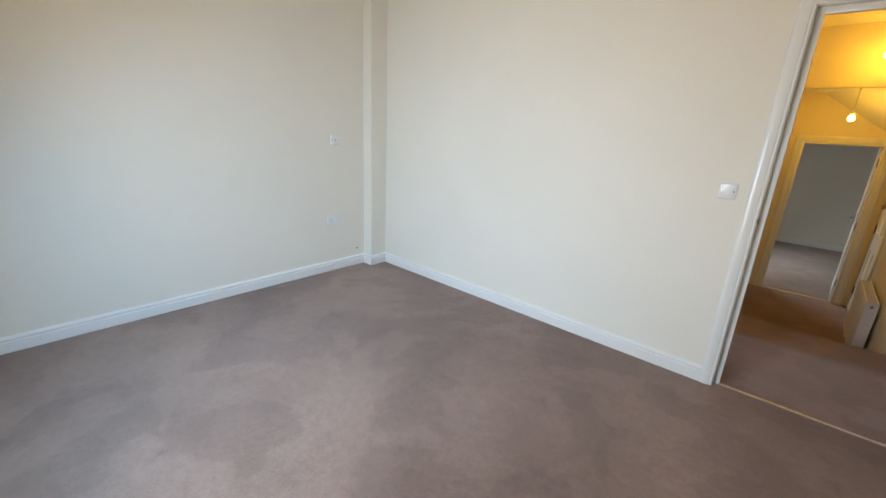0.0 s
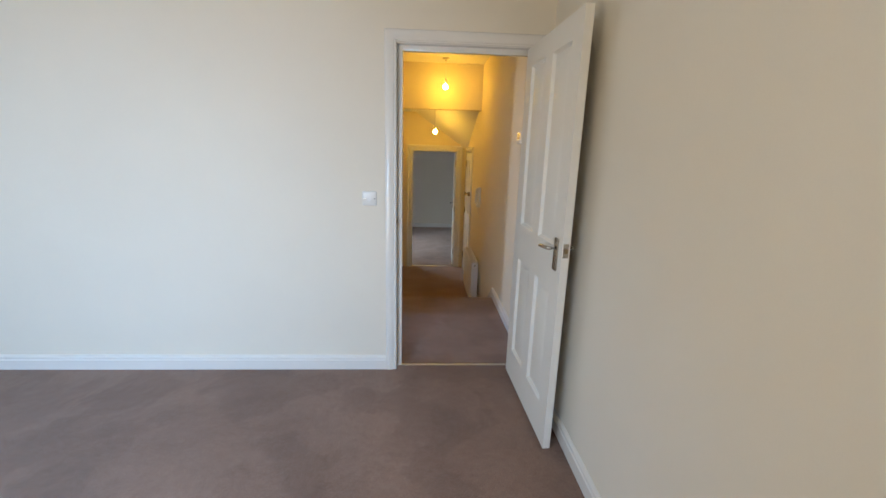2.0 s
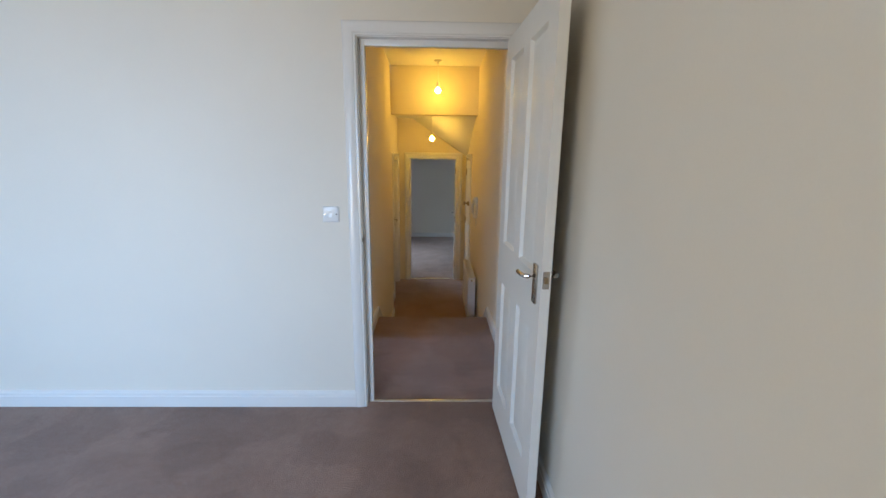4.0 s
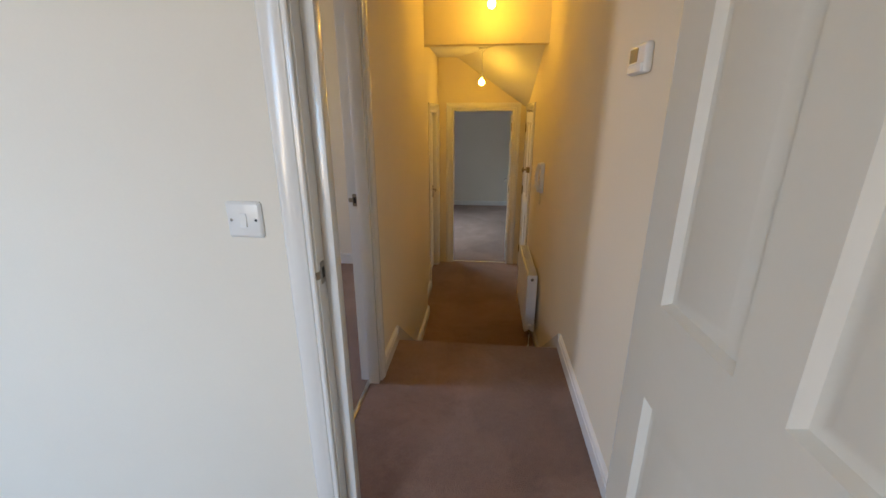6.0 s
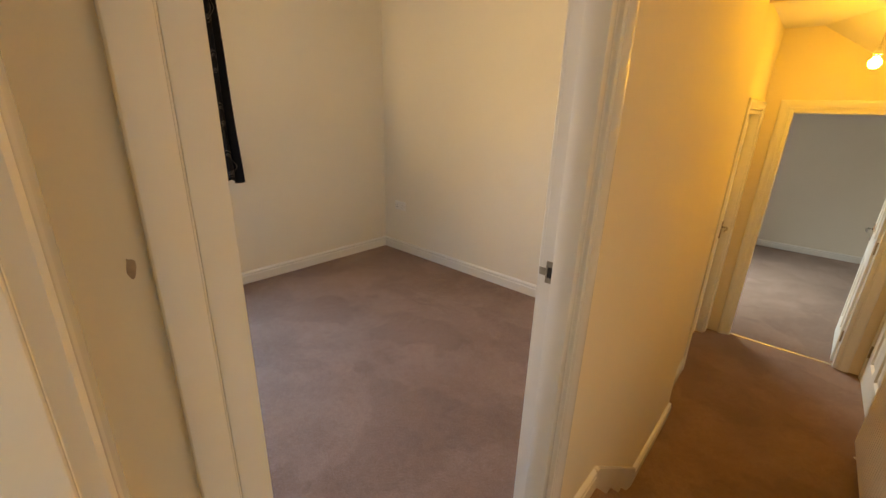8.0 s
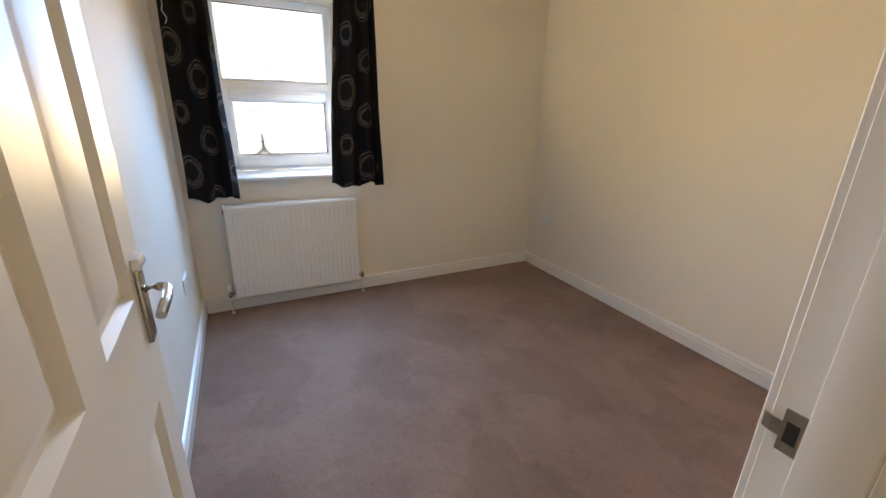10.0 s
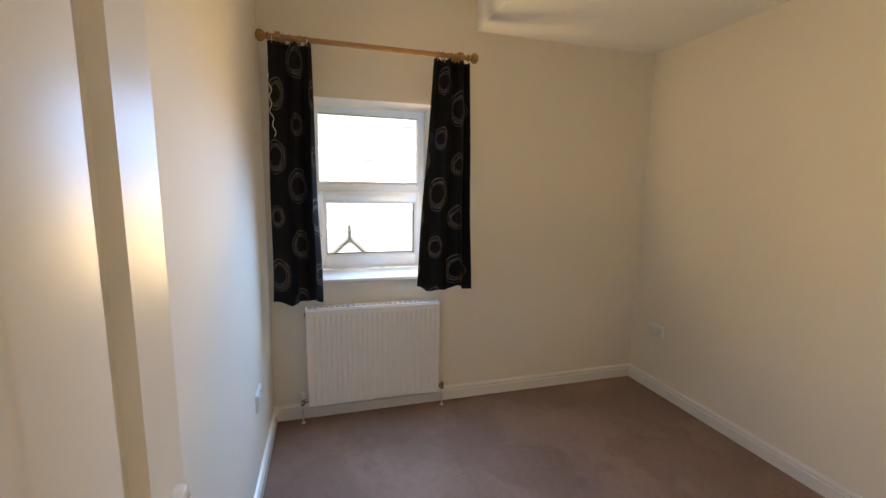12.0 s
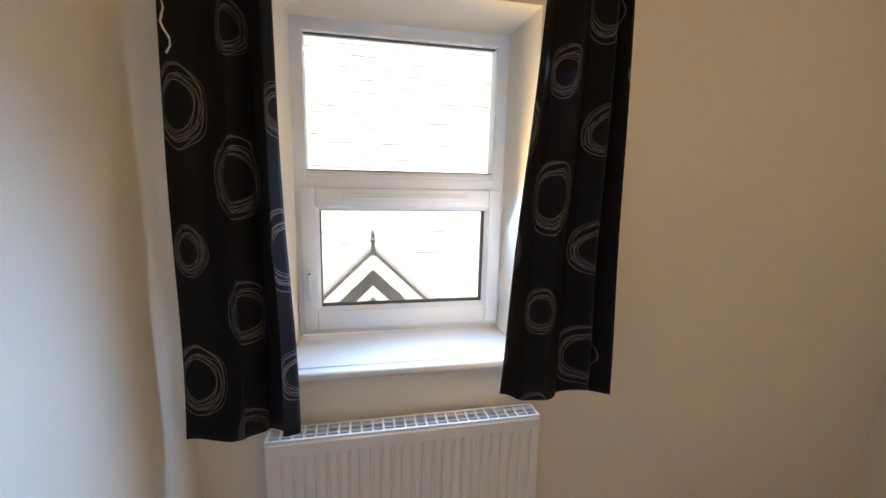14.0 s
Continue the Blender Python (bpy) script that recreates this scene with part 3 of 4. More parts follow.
def panel_door(name, m, wide, high, label, handle_z=1.05, towards=-1, thick=0.036, hinges=(), hinge_y=0.0):
    bm = leaf(bmesh.new(), wide, high, thick)
    bmesh.ops.recalc_face_normals(bm, faces=bm.faces)
    d = structure(name, bm, DOORPAINT, label, "door")
    d.matrix_basis = m
    if handle_z:
        lever_handle(d, wide - 0.058, handle_z - 0.018, thick, towards)
        bm = one(wide - 0.001, thick / 2 - 0.012, handle_z - 0.032, wide + 0.0015, thick / 2 + 0.012, handle_z + 0.032, 0.0006, 1)
        pl = part("latch_plate", bm, CHROME, d, "worn metal latch plate in the door edge")
        bm = prism(bmesh.new(), [(-0.007, 0.0), (0.007, 0.0), (0.004, 0.009), (-0.007, 0.009)], lambda u, v, q: Vector((wide + 0.0015 + v, thick / 2 + u, handle_z + q)), -0.010, 0.010)
        part("latch", bm, BRASS, pl)
    for hz in hinges:
        hinge(d, -0.004, hinge_y, hz)
    return d


# bedroom one: open against the right-hand wall
ang1 = math.degrees(math.atan2(-0.768, 0.032))
panel_door("door_1", pose(0.878, 2.560, 0.012, 0, 0, ang1), 0.762, 1.985, "white four-panel moulded door standing open against the wall", handle_z=1.008)
# bedroom two: open into the room beside the near wall
ang2 = math.degrees(math.atan2(-0.018, -0.72))
door2 = panel_door("door_2", pose(-0.098, 2.822, 0.012, 0, 0, ang2), 0.722, 1.985, "white four-panel moulded door standing open into the bedroom", handle_z=1.01, hinges=())
b = one(0.722 - 0.083, -0.016, 1.052, 0.722 - 0.033, 0.0, 1.075, 0.004, 2)
for v in b.verts:
    v.co += 0.004 * noise.noise_vector(v.co * 70)
part("plastic_cap", b, WRAP, door2, "scrap of clear wrapping on the handle plate")
# far room: open into it
panel_door("door_3", pose(D3[1] - 0.004, Y3 + 0.104, LOW + 0.01, 0, 0, 87), 0.73, 1.955, "white panelled door standing open into the far room", handle_z=1.03, hinges=(0.24, 1.0, 1.78), hinge_y=0.0)
# entrance door of the flat, shut, hinged at the far end
d4 = panel_door("door_4", pose(XR - 0.010, D4[1] - 0.003, LOW + 0.006, 0, 0, -90), D4[1] - D4[0] - 0.006, 1.955, "shut white panelled entrance door with a night latch", handle_z=0, hinges=(0.25, 1.03, 1.78), hinge_y=-0.006)
b = one(0.585, -0.034, 1.325, 0.665, 0.0, 1.385, 0.006)
nl = part("night_latch", b, BRASS, d4, "dark brass night latch with a turning knob")
part("knob", lathe(bmesh.new(), [(0.010, 0), (0.010, 0.018), (0.024, 0.026), (0.028, 0.040), (0.016, 0.048)], pose(0.610, -0.034, 1.355, 90, 0, 0), 14), BRASS, nl)
# side room door, shut
panel_door("door_5", pose(HJ - 0.094, D5[0] + 0.003, LOW + 0.006, 0, 0, 90) @ Matrix.Translation((0, -0.036, 0)), D5[1] - D5[0] - 0.006, 1.955, "shut white panelled door of the side room", handle_z=1.03)

# ---- threshold strips ----


def threshold(m, length, label):
    bm = prism(bmesh.new(), [(-0.011, 0), (-0.008, 0.004), (-0.003, 0.006), (0.003, 0.006), (0.008, 0.004), (0.011, 0)], lambda u, v, d: Vector((d, u, v)), 0, length)
    t = structure("threshold", bm, STEEL, label, "threshold strip")
    t.matrix_basis = m
    for i in range(4):
        part("screw", lathe(bmesh.new(), [(0.004, 0.006), (0.0035, 0.0072), (0.001, 0.0074)], Matrix.Translation((length * (i + 0.5) / 4, 0, 0)), 8), BRASS, t)


threshold(pose(D1[0], 2.634, 0.001), D1[1] - D1[0], "scratched metal carpet strip in the doorway")
threshold(pose(-0.055, D2[0], 0.001, 0, 0, 90), D2[1] - D2[0], "metal carpet strip in the bedroom doorway")
threshold(pose(D3[0], Y3 + 0.05, LOW + 0.001), D3[1] - D3[0], "metal carpet strip in the far doorway")

# ---- loft hatch ----
t = thing("loft_hatch", pose((HX0 + HX1) / 2, (HY0 + HY1) / 2, H1), "white moulded loft hatch frame with its board pushed askew", "loft hatch")
cx, cy = (HX0 + HX1) / 2, (HY0 + HY1) / 2
hw, hd = (HX1 - HX0) / 2, (HY1 - HY0) / 2
loop = [(-hw, -hd), (-hw, hd), (hw, hd), (hw, -hd)]
CAS = [(0.0, 0.02), (0.0, -0.010), (0.008, -0.013), (0.014, -0.009), (0.020, -0.010), (0.028, -0.020), (0.060, -0.024), (0.074, -0.020), (0.080, -0.010), (0.080, -0.001), (0.02, -0.001)]
part("frame", sweep(bmesh.new(), loop, CAS, lambda u, v, h: Vector((u, v, h)), True), GLOSS, t, "moulded white gloss surround")
b = sweep(bmesh.new(), loop, [(0.001, 0.0), (-0.016, 0.0), (-0.016, 0.175), (0.001, 0.175)], lambda u, v, h: Vector((u, v, h)), True)
part("lining", b, GLOSS, t)
b = sweep(bmesh.new(), [(-hw + 0.016, -hd + 0.016), (-hw + 0.016, hd - 0.016), (hw - 0.016, hd - 0.016), (hw - 0.016, -hd + 0.016)], [(0.0, 0.10), (-0.022, 0.10), (-0.022, 0.122), (0.0, 0.122)],
          lambda u, v, h: Vector((u, v, h)), True)
part("ledge", b, HATCH, t)
b = block(bmesh.new(), -hw + 0.02, -hd + 0.02, 0.126, hw - 0.058, hd - 0.02, 0.144, 0.002)
bmesh.ops.rotate(b, verts=b.verts, cent=(0, 0, 0.13), matrix=Matrix.Rotation(radians(-1.6), 3, "Z"))
part("board", b, HATCH, t, "dull painted hatch board")
# unseen box, added to stop light leaking through the hatch gap
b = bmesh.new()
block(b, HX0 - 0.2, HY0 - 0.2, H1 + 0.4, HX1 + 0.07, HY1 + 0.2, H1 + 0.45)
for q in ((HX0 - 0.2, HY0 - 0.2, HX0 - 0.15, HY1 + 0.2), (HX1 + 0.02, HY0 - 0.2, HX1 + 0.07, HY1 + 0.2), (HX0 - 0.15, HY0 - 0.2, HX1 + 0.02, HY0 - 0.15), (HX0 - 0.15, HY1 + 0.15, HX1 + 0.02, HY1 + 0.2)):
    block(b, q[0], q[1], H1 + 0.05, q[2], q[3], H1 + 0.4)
structure("loft_light_block", b, DARK, "added near-black box that shuts light out above the loft hatch", "roof void")

# ---- electrical plates ----


def plate(name, m, wide, high, label, category, group=""):
    """Local x along the wall, y out of the wall, z up; centred."""
    t = thing(name, m, label, category, group)
    bm = bmesh.new()
    rows = []
    for k, y in ((0.0, 0.0), (0.0, 0.0045), (0.005, 0.0095), (0.0065, 0.010)):
        w, h = wide / 2 - k, high / 2 - k
        rows.append([bm.verts.new(p) for p in ((-w, y, -h), (w, y, -h), (w, y, h), (-w, y, h))])
    for a, c in zip(rows, rows[1:]):
        for i in range(4):
            bm.faces.new((a[i], a[(i + 1) % 4], c[(i + 1) % 4], c[i]))
    bm.faces.new(rows[-1])
    bm.faces.new(rows[0][::-1])
    bmesh.ops.bevel(bm, geom=[e for e in bm.edges if abs(e.verts[0].co.y - e.verts[1].co.y) > 0.001], offset=0.003, segments=2, affect="EDGES")
    part("plate", bm, PLASTIC, t)
    return t


def screw(t, x, z, mat=CHROME):
    part("screw", lathe(bmesh.new(), [(0.0036, 0.0), (0.0034, 0.0008), (0.001, 0.001)], pose(x, 0.0098, z, -90, 0, 0), 10), mat, t)


def light_switch(m, label):
    t = plate("light_switch", m, 0.086, 0.086, label, "light switch")
    bm = prism(bmesh.new(), [(0.009, -0.016), (0.0155, -0.016), (0.0115, 0.0), (0.0125, 0.016), (0.009, 0.016)], lambda u, v, d: Vector((d, u, v)), -0.0075, 0.0075)
    part("rocker", bm, PLASTIC, t)
    screw(t, -0.03, 0.0, DARK)
    screw(t, 0.03, 0.0)
    return t


def socket(m, label, double=True, group="wall sockets"):
    t = plate("wall_socket", m, 0.146 if double else 0.086, 0.086, label, "wall socket", group)
    for cx0 in ((-0.037, 0.037) if double else (0.0,)):
        for dx, dz, w, h in ((0, 0.006, 0.004, 0.008), (-0.011, -0.016, 0.0065, 0.0042), (0.011, -0.016, 0.0065, 0.0042)):
            part("pin_hole", one(cx0 + dx - w / 2, 0.0096, dz - h / 2, cx0 + dx + w / 2, 0.0104, dz + h / 2), DARK, t)
        part("rocker", one(cx0 + 0.010, 0.0095, 0.018, cx0 + 0.022, 0.0135, 0.034, 0.0015), PLASTIC, t)
    for sx in ((-0.060, 0.060) if double else (-0.03, 0.03)):
        screw(t, sx, 0.0)
    return t


light_switch(pose(-0.021, YD, 1.141, 0, 0, 180), "white single light switch with a missing screw cap")
socket(pose(XL, 2.050, 0.507, 0, 0, -90), "white double wall socket above the skirting board")
t = plate("blank_plate", pose(XL, 2.078, 1.229, 0, 0, -90), 0.086, 0.086, "white blanking plate high on the wall", "wall plate")
screw(t, -0.03, 0), screw(t, 0.03, 0)
part("outlet", lathe(bmesh.new(), [(0.007, 0.0), (0.006, 0.003), (0.003, 0.004)], pose(0, 0.0098, 0, -90, 0, 0), 12), CHROME, t)
structure("cable_hole", lathe(bmesh.new(), [(0.008, 0.0), (0.0075, 0.002), (0.003, 0.0022)], pose(XL, 2.310, 0.172, 0, 90, 0), 10), DARK, "small dark cable hole in the wall", "hole")
socket(pose(-0.612, YF, 0.405, 0, 0, 180), "white double wall socket above the skirting board")
socket(pose(-2.590, YF, 0.462, 0, 0, 180), "white double wall socket near the room's corner")
socket(pose(-2.265, YN, 0.452, 0, 0, 0), "white double wall socket beside the window corner")

# ---- room thermostat ----
t = thing("thermostat", pose(XR, 3.172, 1.541, 0, 0, 90), "white room thermostat with a grey display", "thermostat")
b = bmesh.new()
block(b, -0.075, 0.0, -0.045, 0.075, 0.026, 0.045, 0.011, 4)
part("body", b, PLASTIC, t)
part("cover", one(-0.062, 0.022, -0.041, 0.062, 0.032, -0.014, 0.004, 3), PLASTIC, t)
part("display", one(-0.010, 0.0250, -0.008, 0.062, 0.0275, 0.034, 0.001, 1), LCD, t, "grey display window")

# ---- door entry handset ----
t = thing("entry_phone", pose(XR, 5.225, 0.872, 0, 0, 90), "cream door entry handset with a coiled cord on the wall", "entry phone")
part("base", one(-0.048, 0.0, -0.125, 0.048, 0.030, 0.125, 0.007, 3), PLASTIC, t)
b = bmesh.new()
line = [(-0.018, 0.040, -0.105), (-0.018, 0.054, -0.07), (-0.018, 0.060, 0.0), (-0.018, 0.054, 0.075), (-0.018, 0.040, 0.112)]
pipe(b, line, 0.017, 12)
lathe(b, [(0.018, 0), (0.024, 0.006), (0.024, 0.020), (0.016, 0.030)], pose(-0.018, 0.024, -0.098, -90, 0, 0), 16)
lathe(b, [(0.018, 0), (0.024, 0.006), (0.024, 0.020), (0.016, 0.030)], pose(-0.018, 0.024, 0.100, -90, 0, 0), 16)
part("handset", b, PLASTIC, t)
part("button", one(0.018, 0.025, -0.020, 0.038, 0.030, 0.004, 0.002), RUBBER, t)
b = bmesh.new()
pts = []
for i in range(150):
    f = i / 149
    a = math.pi * (1 + f)
    c = Vector((0.028 * math.cos(a) + 0.002, 0.018, -0.115 + 0.115 * math.sin(a)))
    pts.append(c + Vector((0.0045 * math.cos(i * 1.15), 0.0045 * math.sin(i * 1.15), 0)))
pipe(b, pts, 0.0018, 5)
part("cord", b, AGED, t, "coiled cream cord")

# ---- radiators ----


def radiator(m, wide, high, deep, label, columns):
    """Convector radiator. Local x along the wall (centred), y out from the wall, z up from the bottom edge."""
    t = thing("radiator", m, label, "radiator", "panel radiators")
    y0, y1 = 0.028, deep
    bm = bmesh.new()
    # pressed front panel: flutes between plain margins
    prof = [(-wide / 2, y1 - 0.006), (-wide / 2 + 0.004, y1)]
    step = (wide - 0.05) / columns
    for i in range(columns):
        x = -wide / 2 + 0.025 + step * i
        prof += [(x + step * 0.10, y1), (x + step * 0.24, y1 - 0.0065), (x + step * 0.40, y1 - 0.0065), (x + step * 0.54, y1)]
    prof += [(wide / 2 - 0.004, y1), (wide / 2, y1 - 0.006)]
    flat = [(x, min(y1, max(y, y1 - 0.006)) if j in (0, len(prof) - 1) else y1) for j, (x, y) in enumerate(prof)]
    rows = []
    for z, f, k in ((0.004, 1, -0.005), (0.010, 1, 0), (0.032, 1, 0), (0.048, 0, 0), (high - 0.060, 0, 0), (high - 0.042, 1, 0), (high - 0.008, 1, 0), (high, 1, -0.006)):
        rows.append([bm.verts.new((x, (y1 if f and 0 < j < len(prof) - 1 else y) + k, z)) for j, (x, y) in enumerate(prof)])
    for a, c in zip(rows, rows[1:]):
        for i in range(len(a) - 1):
            bm.faces.new((a[i], a[i + 1], c[i + 1], c[i]))
    back = [bm.verts.new(p) for p in ((-wide / 2, y1 - 0.018, 0.004), (wide / 2, y1 - 0.018, 0.004), (wide / 2, y1 - 0.018, high), (-wide / 2, y1 - 0.018, high))]
    bm.faces.new(back[::-1])
    bm.faces.new([*rows[0], back[1], back[0]])
    bm.faces.new([*rows[-1][::-1], back[3], back[2]])
    bm.faces.new([r[0] for r in rows] + [back[3], back[0]])
    bm.faces.new([r[-1] for r in rows][::-1] + [back[1], back[2]])
    part("front_panel", bm, ENAMEL, t, "fluted white enamel panel")
    part("back_panel", one(-wide / 2, y0, 0.004, wide / 2, y0 + 0.012, high - 0.004, 0.003), ENAMEL, t)
    for s in (-1, 1):
        xa, xb = (-wide / 2 - 0.001, -wide / 2 + 0.002) if s < 0 else (wide / 2 - 0.002, wide / 2 + 0.001)
        part("side_cover", one(xa, y0, 0.012, xb, y1 - 0.004, high + 0.003, 0.0008, 1), ENAMEL, t)
    # top grille
    ya, yb = y0 + 0.004, y1 - 0.006
    bm = bmesh.new()
    zt = high + 0.001
    block(bm, -wide / 2 + 0.002, ya - 0.003, zt - 0.004, wide / 2 - 0.002, ya + 0.006, zt + 0.004, 0.0015, 1)
    block(bm, -wide / 2 + 0.002, yb - 0.006, zt - 0.004, wide / 2 - 0.002, yb + 0.003, zt + 0.004, 0.0015, 1)
    bars = max(10, int(wide / 0.033))
    for i in range(bars + 1):
        x = -wide / 2 + 0.006 + (wide - 0.012) * i / bars
        block(bm, x - 0.003, ya + 0.006, zt - 0.003, x + 0.003, yb - 0.006, zt + 0.002)
    for i in range(1, 3):
        y = ya + (yb - ya) * i / 3
        block(bm, -wide / 2 + 0.006, y - 0.0018, zt - 0.004, wide / 2 - 0.006, y + 0.0018, zt + 0.001)
    part("grille", bm, ENAMEL, t, "white slotted top grille")
    bm = bmesh.new()
    n = int(wide / 0.02)
    for i in range(n):
        x = -wide / 2 + 0.02 + (wide - 0.04) * i / (n - 1)
        block(bm, x - 0.0006, y0 + 0.012, 0.03, x + 0.0006, y1 - 0.018, high - 0.11)
    part("fins", bm, ENAMEL, t)
    # tails and valves
    for s in (-1, 1):
        x, y = s * (wide / 2 + 0.034), (y0 + y1) / 2
        base = m.inverted() @ Vector((m.translation.x, m.translation.y, FLOOR_AT[0]))
        bm = bmesh.new()
        pipe(bm, [(x, y, base.z), (x, y, -0.02), (x, y, 0.012)], 0.0075, 10)
        lathe(bm, [(0.013, 0), (0.013, 0.004), (0.009, 0.006)], Matrix.Translation((x, y, base.z)), 14)
        part("pipe", bm, PLASTIC, t)
        bm = bmesh.new()
        lathe(bm, [(0.012, -0.004), (0.014, 0.002), (0.014, 0.012), (0.011, 0.016), (0.011, 0.038), (0.008, 0.042)], Matrix.Translation((x, y, 0.010)), 12)
        lathe(bm, [(0.009, 0), (0.009, 0.012), (0.013, 0.013), (0.013, 0.024), (0.009, 0.025), (0.009, 0.034)], pose(x, y, 0.030, 0, -90 * s, 0), 12)
        v = part("valve", bm, CHROME, t, "tarnished chrome radiator valve")
        if s == VALVE_CAP[0]:
            part("cap", lathe(bmesh.new(), [(0.013, 0), (0.017, 0.004), (0.017, 0.040), (0.013, 0.046)], Matrix.Translation((x, y, 0.048)), 16), PLASTIC, v)
    part("bleed_plug", lathe(bmesh.new(), [(0.013, 0), (0.013, 0.005), (0.008, 0.008)], pose(-wide / 2 - 0.001 if VALVE_CAP[0] < 0 else wide / 2 + 0.001, (y0 + y1) / 2, high - 0.035, 0, -90 if VALVE_CAP[0] < 0 else 90, 0), 12), CHROME, t)
    return t


FLOOR_AT, VALVE_CAP = [0.0], [1]
radiator(pose(XW, 3.284, 0.113, 0, 0, -90), 0.834, 0.624, 0.104, "white convector radiator below the bedroom window", 25)
FLOOR_AT[0], VALVE_CAP[0] = LOW, -1
radiator(pose(XR, 5.345, -0.435, 0, 0, 90), 0.84, 0.530, 0.112, "white convector radiator on the hall wall", 23)

# ---- pendant lamps ----


def pendant(x, y, top, bulb_z):
    t = thing("pendant_lamp", pose(x, y, top), "bare warm lit bulb on a white ceiling pendant", "pendant lamp", "hall pendants")
    L = bulb_z - top
    part("ceiling_rose", lathe(bmesh.new(), [(0.045, 0.0), (0.045, -0.008), (0.036, -0.018), (0.014, -0.024), (0.010, -0.034), (0.004, -0.036)], Matrix(), 24), PLASTIC, t)
    part("flex", pipe(bmesh.new(), [(0, 0, -0.034), (0.002, 0, L * 0.5), (0, 0, L + 0.085)], 0.0035, 8), PLASTIC, t)
    part("lamp_holder", lathe(bmesh.new(), [(0.006, L + 0.095), (0.013, L + 0.088), (0.016, L + 0.065), (0.020, L + 0.060), (0.020, L + 0.046), (0.014, L + 0.044), (0.013, L + 0.030)], Matrix(), 18), PLASTIC, t)
    pr = [(0.013, L + 0.036), (0.016, L + 0.027)] + [(0.0305 * math.sin(radians(a)), L + 0.0305 * math.cos(radians(a))) for a in range(38, 180, 13)]
    part("bulb", lathe(bmesh.new(), pr, Matrix(), 20), LIT, t, "glowing warm light bulb")
    return t


pendant(0.550, 5.182, HH, 2.163)
pendant(0.476, 6.312, ZC, 1.701)

# ---- bedroom window ----
t = thing("window_1", pose(-3.122, (W0 + W1) / 2, WZ0), "white uPVC window with a fixed light over a tilting sash", "window", kind="structure")
hw2, top = (W1 - W0) / 2, WZ1 - WZ0
ym = (W0 + W1) / 2


def rect_frame(bm, y0, z0, y1, z1, w, x0, x1, bev=0.004):
    """Four mitred bars round an opening in the window plane."""
    loop2 = [(y0, z0), (y1, z0), (y1, z1), (y0, z1)]
    return sweep(bm, loop2, [(0.0, x0), (0.0, x1), (w - bev, x1), (w, x1 - bev), (w, x0)], lambda u, v, h: Vector((h, u, v)), True)


fr = part("window_frame", rect_frame(bmesh.new(), -hw2 - 0.02, 0.03, hw2 + 0.02, top + 0.02, 0.062, -0.035, 0.030), UPVC, t)
# fixed upper light
u0, u1, uz0, uz1 = 2.952 - ym, 3.642 - ym, 1.504 - WZ0, 1.951 - WZ0
b = rect_frame(bmesh.new(), u0 - 0.022, uz0 - 0.022, u1 + 0.022, uz1 + 0.022, 0.022, -0.02, 0.024, 0.012)
part("bead", b, UPVC, t)
part("gasket", rect_frame(bmesh.new(), u0 - 0.001, uz0 - 0.001, u1 + 0.001, uz1 + 0.001, 0.005, -0.012, 0.008, 0.001), GASKET, t)
g = part("pane", one(-0.008, u0, uz0, 0.004, u1, uz1), GLASS, t)
g.visible_shadow = False
part("transom", one(-0.034, -hw2 - 0.01, 1.440 - WZ0, 0.029, hw2 + 0.01, 1.483 - WZ0, 0.003), UPVC, t)
# lower sash
s0, s1, sz0, sz1 = 2.940 - ym, 3.664 - ym, 0.935 - WZ0, 1.446 - WZ0
l0, l1, lz0, lz1 = 3.002 - ym, 3.604 - ym, 1.017 - WZ0, 1.369 - WZ0
b = bmesh.new()
block(b, -0.02, s0, sz0, 0.046, l0 - 0.012, sz1, 0.005)
block(b, -0.02, l1 + 0.012, sz0, 0.046, s1, sz1, 0.005)
block(b, -0.02, l0 - 0.012, sz0, 0.046, l1 + 0.012, lz0 - 0.012, 0.005)
block(b, -0.02, l0 - 0.012, lz1 + 0.012, 0.046, l1 + 0.012, sz1, 0.005)
sash = part("sash", b, UPVC, t)
part("bead", rect_frame(bmesh.new(), l0 - 0.014, lz0 - 0.014, l1 + 0.014, lz1 + 0.014, 0.014, -0.02, 0.040, 0.010), UPVC, sash)
part("gasket", rect_frame(bmesh.new(), l0 - 0.001, lz0 - 0.001, l1 + 0.001, lz1 + 0.001, 0.004, -0.010, 0.022, 0.001), GASKET, sash)
g = part("pane", one(0.004, l0, lz0, 0.014, l1, lz1), GLASS, sash)
g.visible_shadow = False
b = bmesh.new()
block(b, 0.044, 3.080 - ym, 1.404 - WZ0, 0.054, 3.530 - ym, 1.428 - WZ0, 0.003)
block(b, 0.052, 3.085 - ym, 1.414 - WZ0, 0.060, 3.525 - ym, 1.419 - WZ0, 0.002)
part("trickle_vent", b, UPVC, sash, "white slotted trickle vent")
b = bmesh.new()
block(b, 0.045, 2.956 - ym, 1.11 - WZ0, 0.055, 2.978 - ym, 1.18 - WZ0, 0.003)
block(b, 0.055, 2.959 - ym, 1.05 - WZ0, 0.075, 2.975 - ym, 1.16 - WZ0, 0.005, 3)
hd2 = part("handle", b, UPVC, sash, "white window handle")
part("key_hole", lathe(bmesh.new(), [(0.004, 0), (0.0035, 0.001), (0.001, 0.0012)], pose(0.075, 2.967 - ym, 1.15 - WZ0, 0, 90, 0), 8), DARK, hd2)
